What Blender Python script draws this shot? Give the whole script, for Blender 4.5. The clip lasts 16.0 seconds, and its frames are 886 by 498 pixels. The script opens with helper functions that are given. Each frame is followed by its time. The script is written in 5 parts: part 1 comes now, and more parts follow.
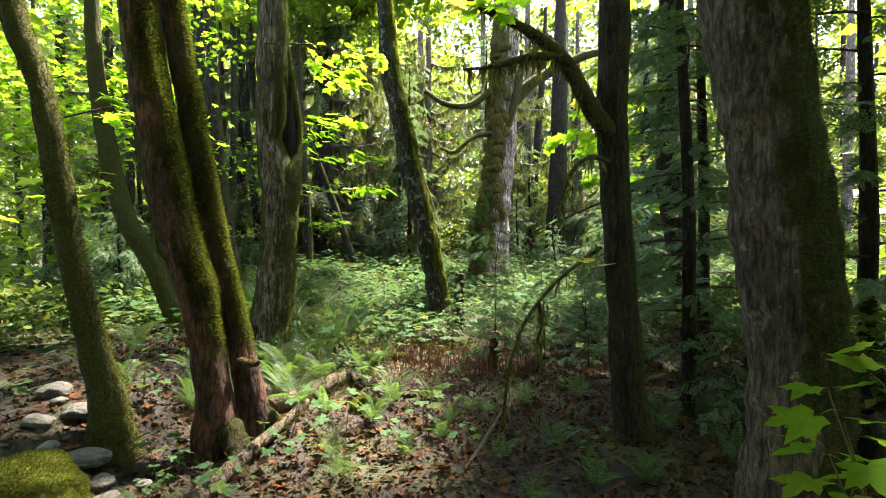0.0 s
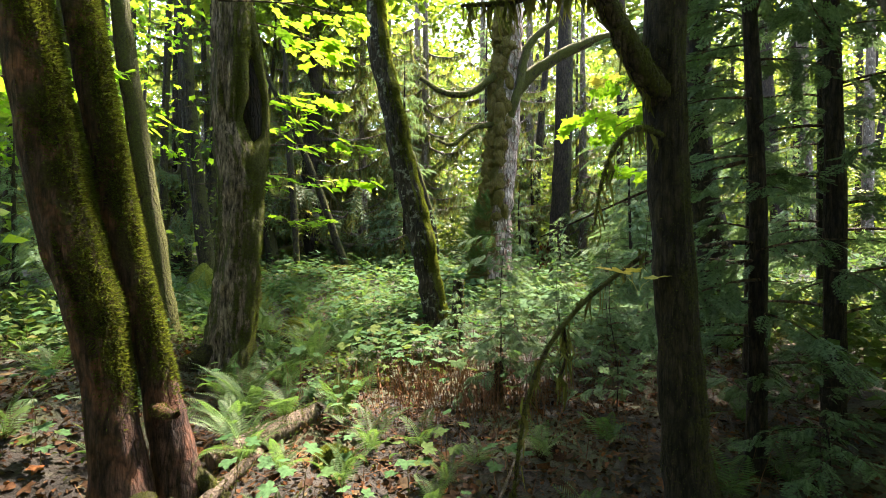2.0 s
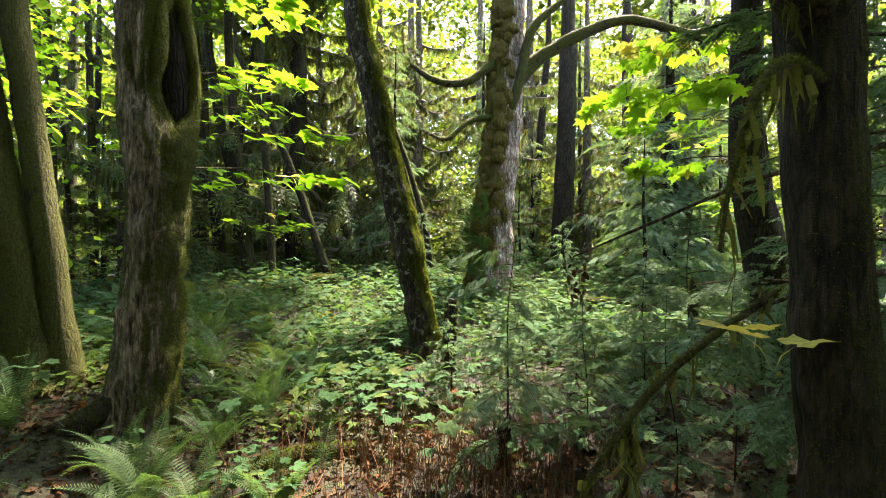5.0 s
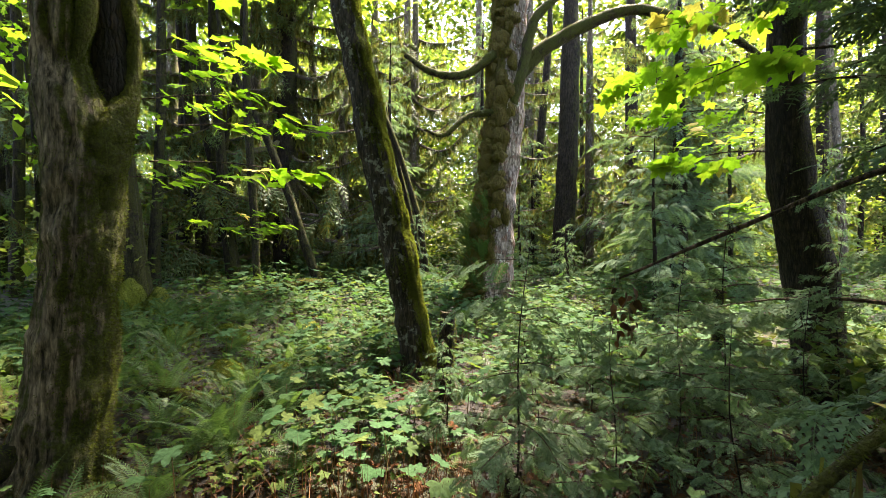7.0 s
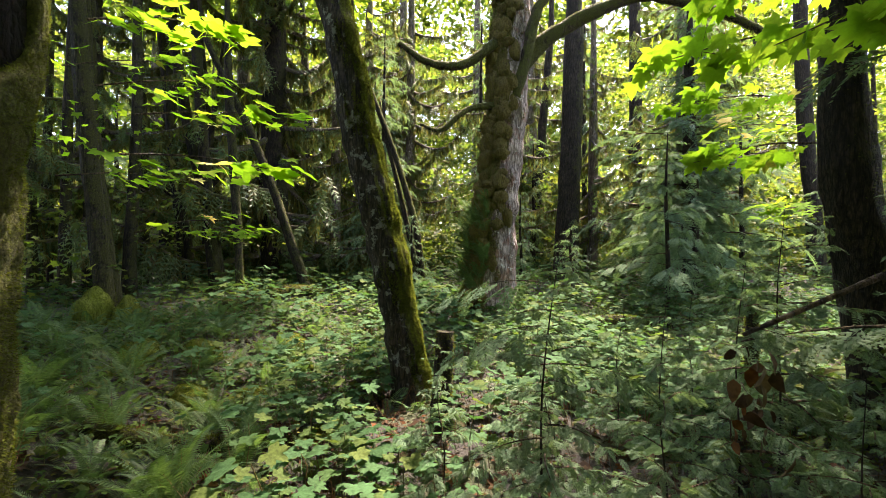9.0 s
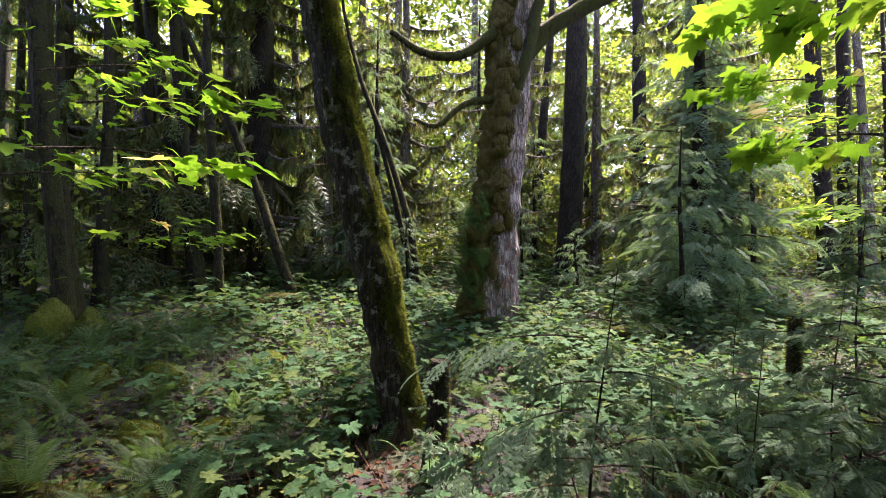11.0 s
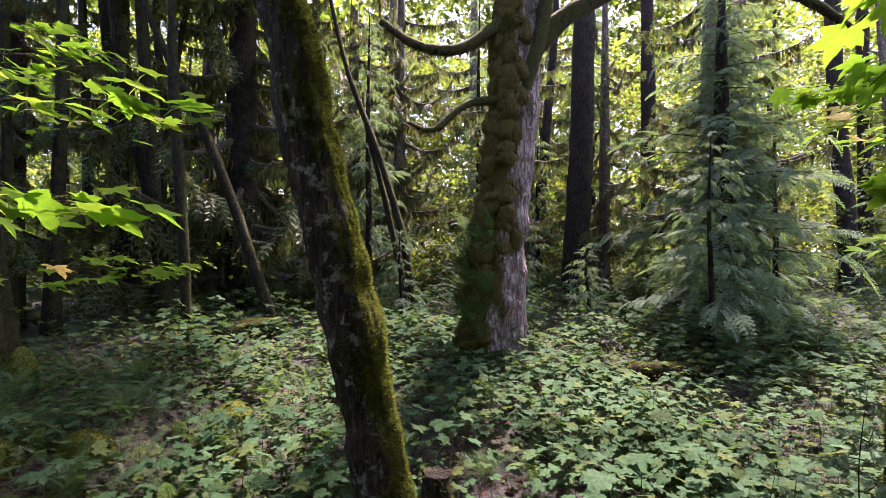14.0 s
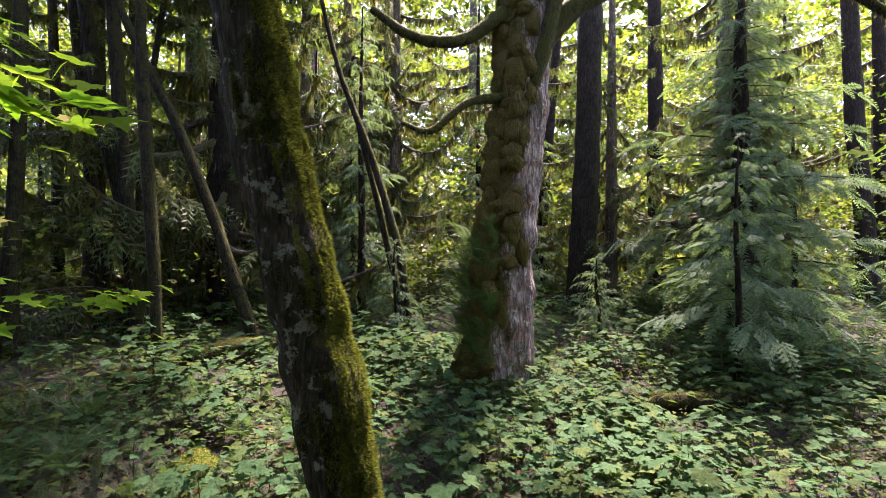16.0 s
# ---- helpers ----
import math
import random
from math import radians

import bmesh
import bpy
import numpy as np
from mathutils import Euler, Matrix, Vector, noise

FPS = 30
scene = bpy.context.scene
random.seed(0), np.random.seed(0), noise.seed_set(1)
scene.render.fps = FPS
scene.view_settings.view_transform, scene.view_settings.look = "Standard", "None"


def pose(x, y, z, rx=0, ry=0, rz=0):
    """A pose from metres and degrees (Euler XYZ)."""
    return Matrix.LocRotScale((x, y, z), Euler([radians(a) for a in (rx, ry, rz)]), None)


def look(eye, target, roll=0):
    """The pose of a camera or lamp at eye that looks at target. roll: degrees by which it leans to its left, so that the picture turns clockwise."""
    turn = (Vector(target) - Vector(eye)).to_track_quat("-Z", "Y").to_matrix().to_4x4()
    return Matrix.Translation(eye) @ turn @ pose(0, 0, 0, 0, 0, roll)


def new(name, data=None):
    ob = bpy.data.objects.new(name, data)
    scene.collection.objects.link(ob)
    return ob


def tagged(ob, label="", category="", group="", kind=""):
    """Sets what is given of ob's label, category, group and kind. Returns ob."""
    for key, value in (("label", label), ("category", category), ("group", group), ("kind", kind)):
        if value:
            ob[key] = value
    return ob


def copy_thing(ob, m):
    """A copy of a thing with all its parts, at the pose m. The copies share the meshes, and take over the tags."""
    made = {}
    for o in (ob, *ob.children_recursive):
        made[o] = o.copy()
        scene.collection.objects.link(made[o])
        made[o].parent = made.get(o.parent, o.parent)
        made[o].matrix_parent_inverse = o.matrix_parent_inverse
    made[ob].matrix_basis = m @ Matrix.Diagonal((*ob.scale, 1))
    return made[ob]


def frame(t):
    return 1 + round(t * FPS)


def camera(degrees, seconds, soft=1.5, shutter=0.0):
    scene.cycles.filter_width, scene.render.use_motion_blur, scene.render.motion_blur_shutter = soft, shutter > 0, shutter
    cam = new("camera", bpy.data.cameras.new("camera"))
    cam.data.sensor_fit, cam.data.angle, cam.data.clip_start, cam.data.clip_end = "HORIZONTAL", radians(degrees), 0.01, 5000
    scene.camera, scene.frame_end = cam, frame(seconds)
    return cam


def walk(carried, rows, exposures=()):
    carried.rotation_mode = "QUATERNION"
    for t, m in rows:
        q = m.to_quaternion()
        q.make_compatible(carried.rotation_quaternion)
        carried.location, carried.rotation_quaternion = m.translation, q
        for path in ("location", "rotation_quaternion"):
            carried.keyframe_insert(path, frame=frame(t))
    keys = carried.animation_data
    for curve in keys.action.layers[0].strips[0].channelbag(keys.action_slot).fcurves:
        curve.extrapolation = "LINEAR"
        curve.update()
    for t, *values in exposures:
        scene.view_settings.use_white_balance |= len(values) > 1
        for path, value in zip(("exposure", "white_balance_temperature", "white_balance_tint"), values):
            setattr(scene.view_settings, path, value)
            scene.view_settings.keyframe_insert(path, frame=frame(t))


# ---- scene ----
cam = camera(85.4, 16.0, soft=0.85, shutter=0.2)
METRES, EYE, TILT, LEAN, TURN = 8.0, 1.5, 0.0, 0.0, 0.0
ROWS = [
    (0.0, 0.0, 0.0, 0.0, 0.0, 0.0, -0.0),
    (0.5, 0.001, 0.0421, 0.0026, -0.04, -0.05, -0.03),
    (1.0, 0.0033, 0.0834, 0.0046, -0.04, -0.07, -0.01),
    (1.5, 0.0055, 0.1233, 0.006, -0.08, -0.09, -0.01),
    (2.0, 0.0077, 0.1612, 0.0068, -0.11, -0.09, 0.01),
    (2.5, 0.0104, 0.1978, 0.0071, -0.13, -0.04, 0.03),
    (3.0, 0.0128, 0.2332, 0.0089, -0.2, 0.02, 0.0),
    (3.5, 0.0146, 0.2677, 0.0124, -0.28, 0.09, -0.05),
    (4.0, 0.0167, 0.3012, 0.0162, -0.37, 0.12, -0.06),
    (6.5, 0.0228, 0.4441, 0.0337, -0.88, 0.27, -0.39),
    (7.0, 0.0236, 0.4726, 0.0341, -0.95, 0.31, -0.4),
    (7.5, 0.0243, 0.501, 0.0357, -1.02, 0.33, -0.4),
    (8.0, 0.0252, 0.5297, 0.0391, -1.08, 0.33, -0.39),
    (8.5, 0.0259, 0.5579, 0.0429, -1.15, 0.37, -0.39),
    (9.0, 0.0272, 0.586, 0.0453, -1.23, 0.38, -0.39),
    (11.5, 0.0344, 0.7236, 0.0675, -1.58, 0.46, -0.3),
    (12.0, 0.0356, 0.7504, 0.0763, -1.62, 0.48, -0.33),
    (12.5, 0.0358, 0.777, 0.0864, -1.7, 0.47, -0.36),
    (13.0, 0.0356, 0.805, 0.0967, -1.78, 0.44, -0.37),
    (13.5, 0.0359, 0.8334, 0.1057, -1.84, 0.45, -0.36),
    (14.0, 0.0361, 0.8624, 0.1145, -1.9, 0.44, -0.35),
    (14.5, 0.0366, 0.8916, 0.1229, -1.96, 0.43, -0.35),
    (15.0, 0.0372, 0.9215, 0.1317, -2.04, 0.41, -0.35),
    (15.5, 0.0378, 0.9518, 0.1402, -2.12, 0.4, -0.36),
    (16.0, 0.0382, 0.9821, 0.1487, -2.18, 0.37, -0.36),
]
walk(cam, [(t, pose(0, 0, EYE, TILT, LEAN, TURN) @ pose(METRES * x, METRES * y, METRES * z, 90 + pitch, roll, yaw)) for t, x, y, z, yaw, pitch, roll in ROWS],
     exposures=[(0.0, 3.93, 7400, 17), (4.0, 3.88, 7550, 19), (9.0, 3.47, 7650, 24), (11.5, 3.2, 6550, 45), (12.5, 3.13, 6550, 50), (14.5, 3.15, 6550, 52), (16.0, 3.26, 6950, 42)])

# ---- sky and sun ----
SUN_ELEVATION, SUN_AZIMUTH = 58.0, 30.0          # degrees; azimuth from straight ahead towards the right
world = bpy.data.worlds.new("world")
scene.world = world
world.use_nodes = True
wn = world.node_tree
sky = wn.nodes.new("ShaderNodeTexSky")
sky.sky_type, sky.sun_disc = "NISHITA", False
sky.sun_elevation, sky.sun_rotation = radians(SUN_ELEVATION), radians(SUN_AZIMUTH)
wn.links.new(sky.outputs[0], wn.nodes["Background"].inputs[0])
wn.nodes["Background"].inputs[1].default_value = 0.122
sun = new("sun", bpy.data.lights.new("sun", "SUN"))
sun.data.energy, sun.data.angle, sun.data.color = 4.4, radians(4.0), (1.0, 0.94, 0.82)
_e, _a = radians(SUN_ELEVATION), radians(SUN_AZIMUTH)
sun.matrix_world = look((30 * math.sin(_a) * math.cos(_e), 30 * math.cos(_a) * math.cos(_e), 30 * math.sin(_e)), (0, 0, 0))



# ---- materials ----
def nodes_of(name):
    m = bpy.data.materials.new(name)
    m.use_nodes = True
    return m, m.node_tree.nodes, m.node_tree.links, m.node_tree.nodes["Principled BSDF"]


def ramp(n, stops):
    r = n.new("ShaderNodeValToRGB")
    e = r.color_ramp.elements
    while len(e) < len(stops):
        e.new(0.5)
    for k, (p, c) in zip(e, stops):
        k.position, k.color = p, (*c, 1)
    return r


def noise_node(n, l, vec, scale, detail=4, rough=0.6):
    t = n.new("ShaderNodeTexNoise")
    t.inputs["Scale"].default_value, t.inputs["Detail"].default_value, t.inputs["Roughness"].default_value = scale, detail, rough
    if vec is not None:
        l.new(vec, t.inputs["Vector"])
    return t


def mixc(n, l, fac, a, b, kind="MIX"):
    m = n.new("ShaderNodeMix")
    m.data_type, m.blend_type = "RGBA", kind
    for sock, v in ((m.inputs[0], fac), (m.inputs[6], a), (m.inputs[7], b)):
        if isinstance(v, (int, float)):
            sock.default_value = v
        elif isinstance(v, tuple):
            sock.default_value = (*v, 1)
        else:
            l.new(v, sock)
    return m.outputs[2]


def maths(n, l, op, a, b=0.0, clamp=False):
    m = n.new("ShaderNodeMath")
    m.operation, m.use_clamp = op, clamp
    for sock, v in ((m.inputs[0], a), (m.inputs[1], b)):
        if isinstance(v, (int, float)):
            sock.default_value = v
        else:
            l.new(v, sock)
    return m.outputs[0]


def leaf_material(name, colours, trans=0.45, rough=0.45, glow=1.5, mottled=0.35):
    """A thin leaf: colours vary from leaf to leaf, light comes through."""
    m, n, l, p = nodes_of(name)
    info, geo = n.new("ShaderNodeObjectInfo"), n.new("ShaderNodeNewGeometry")
    rnd = maths(n, l, "FRACT", maths(n, l, "ADD", info.outputs["Random"], geo.outputs["Random Per Island"]))
    r = ramp(n, [(i / max(1, len(colours) - 1), c) for i, c in enumerate(colours)])
    l.new(rnd, r.inputs[0])
    spots = noise_node(n, l, geo.outputs["Position"], 38, 3)
    dirt = ramp(n, [(0.35, (1 - mottled,) * 3), (0.6, (1.0, 1.0, 1.0))])
    l.new(spots.outputs[0], dirt.inputs[0])
    col = mixc(n, l, 1.0, r.outputs[0], dirt.outputs[0], "MULTIPLY")
    l.new(col, p.inputs["Base Color"])
    p.inputs["Roughness"].default_value = rough
    p.inputs["Specular IOR Level"].default_value = 0.2 if rough < 0.7 else 0.05
    t = n.new("ShaderNodeBsdfTranslucent")
    bright = mixc(n, l, 1.0, col, (glow * 1.05, glow * 1.1, glow * 0.55), "MULTIPLY")
    l.new(bright, t.inputs[0])
    s = n.new("ShaderNodeMixShader")
    s.inputs[0].default_value = trans
    l.new(p.outputs[0], s.inputs[1])
    l.new(t.outputs[0], s.inputs[2])
    l.new(s.outputs[0], n["Material Output"].inputs[0])
    return m


def bark_material(name, dark, light, moss=0.5, side=(0.75, -0.1, 0.3), lichen=0.0, plates=26.0, moss_dark=(0.028, 0.026, 0.008), moss_light=(0.088, 0.1, 0.018), red=0.0, cracks=1.0, low=None, flanks=False, spots=(0.42, 0.43, 0.38)):
    """Furrowed bark with moss on its damp side and pale lichen."""
    m, n, l, p = nodes_of(name)
    geo = n.new("ShaderNodeNewGeometry")
    mp = n.new("ShaderNodeMapping")
    mp.inputs["Scale"].default_value = (1, 1, 0.16)
    l.new(geo.outputs["Position"], mp.inputs["Vector"])
    furrow = noise_node(n, l, mp.outputs[0], plates, 6, 0.65)
    fine = noise_node(n, l, geo.outputs["Position"], 120, 4)
    big = noise_node(n, l, geo.outputs["Position"], 2.6, 4, 0.6)
    base = ramp(n, [(0.36, dark), (0.52, tuple(0.5 * (a + b) for a, b in zip(dark, light))), (0.68, light)])
    l.new(furrow.outputs[0], base.inputs[0])
    col = base.outputs[0]
    if red:
        rr = ramp(n, [(0.5, (0, 0, 0)), (0.62, (red, red, red))])
        l.new(noise_node(n, l, geo.outputs["Position"], 4.2, 3).outputs[0], rr.inputs[0])
        col = mixc(n, l, rr.outputs[0], col, (0.16, 0.07, 0.045))
    tall = n.new("ShaderNodeMapping")
    tall.inputs["Scale"].default_value = (1, 1, 0.3)
    wob = mixc(n, l, 0.06, geo.outputs["Position"], noise_node(n, l, geo.outputs["Position"], 9, 3).outputs["Color"], "ADD")
    l.new(wob, tall.inputs["Vector"])
    vor = n.new("ShaderNodeTexVoronoi")
    vor.feature = "DISTANCE_TO_EDGE"
    vor.inputs["Scale"].default_value = plates * 0.62
    l.new(tall.outputs[0], vor.inputs["Vector"])
    crack = ramp(n, [(0.0, (0.22, 0.2, 0.19)), (0.07, (0.6, 0.58, 0.56)), (0.2, (1.1, 1.1, 1.1))])
    l.new(vor.outputs["Distance"], crack.inputs[0])
    col = mixc(n, l, cracks, col, crack.outputs[0], "MULTIPLY")
    streak = ramp(n, [(0.36, (0.5, 0.5, 0.5)), (0.66, (1.55, 1.5, 1.45))])
    thin = n.new("ShaderNodeMapping")
    thin.inputs["Scale"].default_value = (1, 1, 0.09)
    l.new(geo.outputs["Position"], thin.inputs["Vector"])
    l.new(noise_node(n, l, thin.outputs[0], plates * 2.6, 4, 0.7).outputs[0], streak.inputs[0])
    col = mixc(n, l, min(1.0, 0.15 + cracks), col, streak.outputs[0], "MULTIPLY")
    tone = ramp(n, [(0.3, (0.5, 0.5, 0.5)), (0.7, (1.3, 1.26, 1.22))])
    l.new(big.outputs[0], tone.inputs[0])
    col = mixc(n, l, 1.0, col, tone.outputs[0], "MULTIPLY")
    if lichen:
        lr = ramp(n, [(0.62 - 0.08 * lichen, (0, 0, 0)), (0.68 - 0.08 * lichen, (0.8, 0.8, 0.8))])
        l.new(noise_node(n, l, geo.outputs["Position"], 7.5, 5, 0.7).outputs[0], lr.inputs[0])
        col = mixc(n, l, lr.outputs[0], col, spots)
    dot = n.new("ShaderNodeVectorMath")
    dot.operation = "DOT_PRODUCT"
    l.new(geo.outputs["Normal"], dot.inputs[0])
    dot.inputs[1].default_value = side
    facing = maths(n, l, "ABSOLUTE", dot.outputs["Value"]) if flanks else dot.outputs["Value"]
    f = maths(n, l, "ADD", maths(n, l, "MULTIPLY", facing, 0.42), maths(n, l, "MULTIPLY", noise_node(n, l, geo.outputs["Position"], 5.0, 6, 0.68).outputs[0], 1.5))
    if low is not None:
        xyz = n.new("ShaderNodeSeparateXYZ")
        l.new(geo.outputs["Position"], xyz.inputs[0])
        f = maths(n, l, "ADD", f, maths(n, l, "MINIMUM", 0.0, maths(n, l, "MULTIPLY", maths(n, l, "SUBTRACT", xyz.outputs[2], low), 0.9)))
    f = maths(n, l, "MULTIPLY", maths(n, l, "SUBTRACT", f, 1.22 - 0.75 * moss), 5.0, True)
    mr = ramp(n, [(0.3, moss_dark), (0.5, tuple(0.6 * a + 0.4 * b for a, b in zip(moss_dark, moss_light))), (0.72, moss_light)])
    tuft = noise_node(n, l, geo.outputs["Position"], 46, 5, 0.7)
    l.new(tuft.outputs[0], mr.inputs[0])
    col = mixc(n, l, f, col, mr.outputs[0])
    l.new(col, p.inputs["Base Color"])
    p.inputs["Roughness"].default_value = 0.9
    p.inputs["Specular IOR Level"].default_value = 0.2
    b = n.new("ShaderNodeBump")
    b.inputs["Strength"].default_value, b.inputs["Distance"].default_value = 1.0, 0.045
    h = maths(n, l, "ADD", furrow.outputs[0], maths(n, l, "MULTIPLY", fine.outputs[0], 0.35))
    h = maths(n, l, "ADD", h, maths(n, l, "MULTIPLY", crack.outputs[0], 0.45 * cracks))
    h = maths(n, l, "ADD", h, maths(n, l, "MULTIPLY", maths(n, l, "MULTIPLY", tuft.outputs[0], f), 0.9))
    l.new(h, b.inputs["Height"])
    l.new(b.outputs[0], p.inputs["Normal"])
    return m


def ground_material():
    m, n, l, p = nodes_of("forest_floor")
    geo = n.new("ShaderNodeNewGeometry")
    soil = ramp(n, [(0.3, (0.004, 0.0028, 0.002)), (0.5, (0.009, 0.006, 0.004)), (0.64, (0.02, 0.0125, 0.0075)), (0.8, (0.05, 0.032, 0.02))])
    l.new(noise_node(n, l, geo.outputs["Position"], 16, 8, 0.72).outputs[0], soil.inputs[0])
    patch = ramp(n, [(0.47, (0, 0, 0)), (0.58, (0.85, 0.85, 0.85))])
    l.new(noise_node(n, l, geo.outputs["Position"], 0.9, 5, 0.65).outputs[0], patch.inputs[0])
    moss = ramp(n, [(0.3, (0.01, 0.013, 0.004)), (0.7, (0.045, 0.06, 0.013))])
    l.new(noise_node(n, l, geo.outputs["Position"], 40, 5).outputs[0], moss.inputs[0])
    col = mixc(n, l, patch.outputs[0], soil.outputs[0], moss.outputs[0])
    l.new(col, p.inputs["Base Color"])
    p.inputs["Roughness"].default_value = 0.92
    b = n.new("ShaderNodeBump")
    b.inputs["Strength"].default_value, b.inputs["Distance"].default_value = 1.0, 0.06
    l.new(noise_node(n, l, geo.outputs["Position"], 22, 7, 0.7).outputs[0], b.inputs["Height"])
    l.new(b.outputs[0], p.inputs["Normal"])
    return m


def stone_material():
    m, n, l, p = nodes_of("grey_stone")
    geo = n.new("ShaderNodeNewGeometry")
    r = ramp(n, [(0.3, (0.02, 0.02, 0.018)), (0.55, (0.06, 0.06, 0.055)), (0.78, (0.15, 0.147, 0.135))])
    l.new(noise_node(n, l, geo.outputs["Position"], 13, 7, 0.7).outputs[0], r.inputs[0])
    l.new(r.outputs[0], p.inputs["Base Color"])
    p.inputs["Roughness"].default_value = 0.75
    b = n.new("ShaderNodeBump")
    b.inputs["Distance"].default_value = 0.02
    l.new(noise_node(n, l, geo.outputs["Position"], 45, 5).outputs[0], b.inputs["Height"])
    l.new(b.outputs[0], p.inputs["Normal"])
    return m


M_GROUND = ground_material()
M_STONE = stone_material()
M_BARK_GREY = bark_material("grey_mossy_bark", (0.02, 0.014, 0.011), (0.32, 0.255, 0.215), cracks=0.5, moss=0.2, side=(1.75, 0.0, 0.1), flanks=True, moss_dark=(0.02, 0.02, 0.006), moss_light=(0.075, 0.085, 0.016))
M_BARK_SMOOTH = bark_material("smooth_grey_bark", (0.03, 0.023, 0.019), (0.17, 0.14, 0.118), moss=0.5, side=(2.4, -1.5, 0.1), lichen=0.25, spots=(0.2, 0.175, 0.15), cracks=0.35, plates=34, moss_dark=(0.014, 0.014, 0.005), moss_light=(0.06, 0.068, 0.012))
M_BARK_PALE = bark_material("pale_furrowed_bark", (0.08, 0.058, 0.05), (0.42, 0.36, 0.335), moss=0.38, side=(-2.2, -0.3, 0.2), lichen=0.2, plates=16, red=0.7, cracks=0.6, moss_dark=(0.045, 0.03, 0.012), moss_light=(0.12, 0.105, 0.022))
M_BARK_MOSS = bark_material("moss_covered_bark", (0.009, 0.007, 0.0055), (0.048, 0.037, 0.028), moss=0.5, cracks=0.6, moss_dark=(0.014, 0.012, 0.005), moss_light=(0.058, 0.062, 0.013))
M_BARK_LICHEN = bark_material("lichen_spotted_bark", (0.009, 0.007, 0.006), (0.06, 0.047, 0.04), moss=0.36, side=(2.0, 0.3, 0.1), lichen=0.7, cracks=0.6, spots=(0.16, 0.165, 0.145), moss_dark=(0.03, 0.026, 0.008), moss_light=(0.11, 0.12, 0.02))
M_BARK_RED = bark_material("split_red_brown_bark", (0.022, 0.014, 0.012), (0.14, 0.075, 0.06), moss=0.55, side=(0.8, 0.0, 0.4), red=0.9, cracks=0.6, low=0.75, moss_dark=(0.02, 0.015, 0.007), moss_light=(0.07, 0.06, 0.016))
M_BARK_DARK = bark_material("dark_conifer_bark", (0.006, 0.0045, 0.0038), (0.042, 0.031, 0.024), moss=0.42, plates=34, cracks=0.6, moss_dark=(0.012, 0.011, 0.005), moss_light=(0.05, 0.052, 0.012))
# Lichened bark lifted paler: distance haze is put into the base colour.
M_BARK_HAZE = bark_material("hazed_lichen_conifer_bark", (0.045, 0.036, 0.028), (0.19, 0.16, 0.13), moss=0.5, plates=30, cracks=0.4, lichen=0.3, moss_dark=(0.04, 0.036, 0.014), moss_light=(0.12, 0.125, 0.03))
M_DEADWOOD = bark_material("bleached_dead_wood", (0.04, 0.031, 0.025), (0.21, 0.17, 0.14), moss=0.05, side=(0, 0, 0.6), plates=30, cracks=0.3)
M_LIMB = bark_material("thick_moss_on_bark", (0.03, 0.022, 0.015), (0.09, 0.068, 0.05), moss=0.85, side=(0.5, -0.2, 0.6), moss_dark=(0.022, 0.022, 0.006), moss_light=(0.084, 0.092, 0.016))
M_TWIG = bark_material("thin_brown_twig", (0.03, 0.02, 0.013), (0.12, 0.085, 0.055), moss=0.3)
M_STEM = leaf_material("plant_stem", [(0.05, 0.06, 0.02), (0.1, 0.09, 0.03), (0.12, 0.06, 0.03)], 0.1)
M_DEADSTEM = leaf_material("dead_reddish_stem", [(0.0595, 0.0298, 0.017), (0.111, 0.051, 0.0298), (0.136, 0.0765, 0.0425)], 0.05, 0.8)
M_MOSS = leaf_material("moss_fibre", [(0.024, 0.027, 0.007), (0.04, 0.048, 0.01), (0.07, 0.09, 0.02), (0.045, 0.042, 0.012)], 0.45, 0.9, 1.9, 0.2)
M_HANGMOSS = leaf_material("hanging_moss", [(0.045, 0.048, 0.018), (0.08, 0.086, 0.03), (0.12, 0.12, 0.045), (0.085, 0.068, 0.03)], 0.45, 0.9, 1.6, 0.2)
M_MAPLE = leaf_material("bright_maple_leaf", [(0.0765, 0.17, 0.0153), (0.0935, 0.196, 0.017), (0.111, 0.212, 0.0213), (0.145, 0.221, 0.0255), (0.085, 0.17, 0.017)], 0.68, 0.8, 1.5, 0.15)
M_YELLOW = leaf_material("yellowed_maple_leaf", [(0.46, 0.4, 0.1), (0.52, 0.46, 0.16), (0.5, 0.42, 0.17), (0.48, 0.33, 0.07)], 0.45, 0.8, 1.2, 0.3)
M_HERB = leaf_material("broad_herb_leaf", [(0.025, 0.066, 0.024), (0.038, 0.09, 0.037), (0.053, 0.113, 0.052), (0.035, 0.08, 0.03), (0.044, 0.1, 0.042), (0.074, 0.105, 0.029), (0.03, 0.072, 0.027)], 0.36, 0.75, 1.35, 0.4)
M_COVER = leaf_material("small_ground_leaf", [(0.027, 0.06, 0.0165), (0.0495, 0.0885, 0.0225), (0.0713, 0.111, 0.033), (0.054, 0.0825, 0.0225), (0.105, 0.105, 0.0338)], 0.35, 0.75, 1.4)
M_FERN = leaf_material("fern_frond", [(0.0344, 0.0738, 0.0246), (0.0508, 0.1, 0.0353), (0.0754, 0.127, 0.0492), (0.041, 0.0861, 0.0295)], 0.38, 0.55, 1.45)
M_CEDAR = leaf_material("cedar_foliage", [(0.06, 0.11, 0.062), (0.085, 0.14, 0.085), (0.12, 0.18, 0.118), (0.07, 0.12, 0.062)], 0.38, 0.75, 1.45)
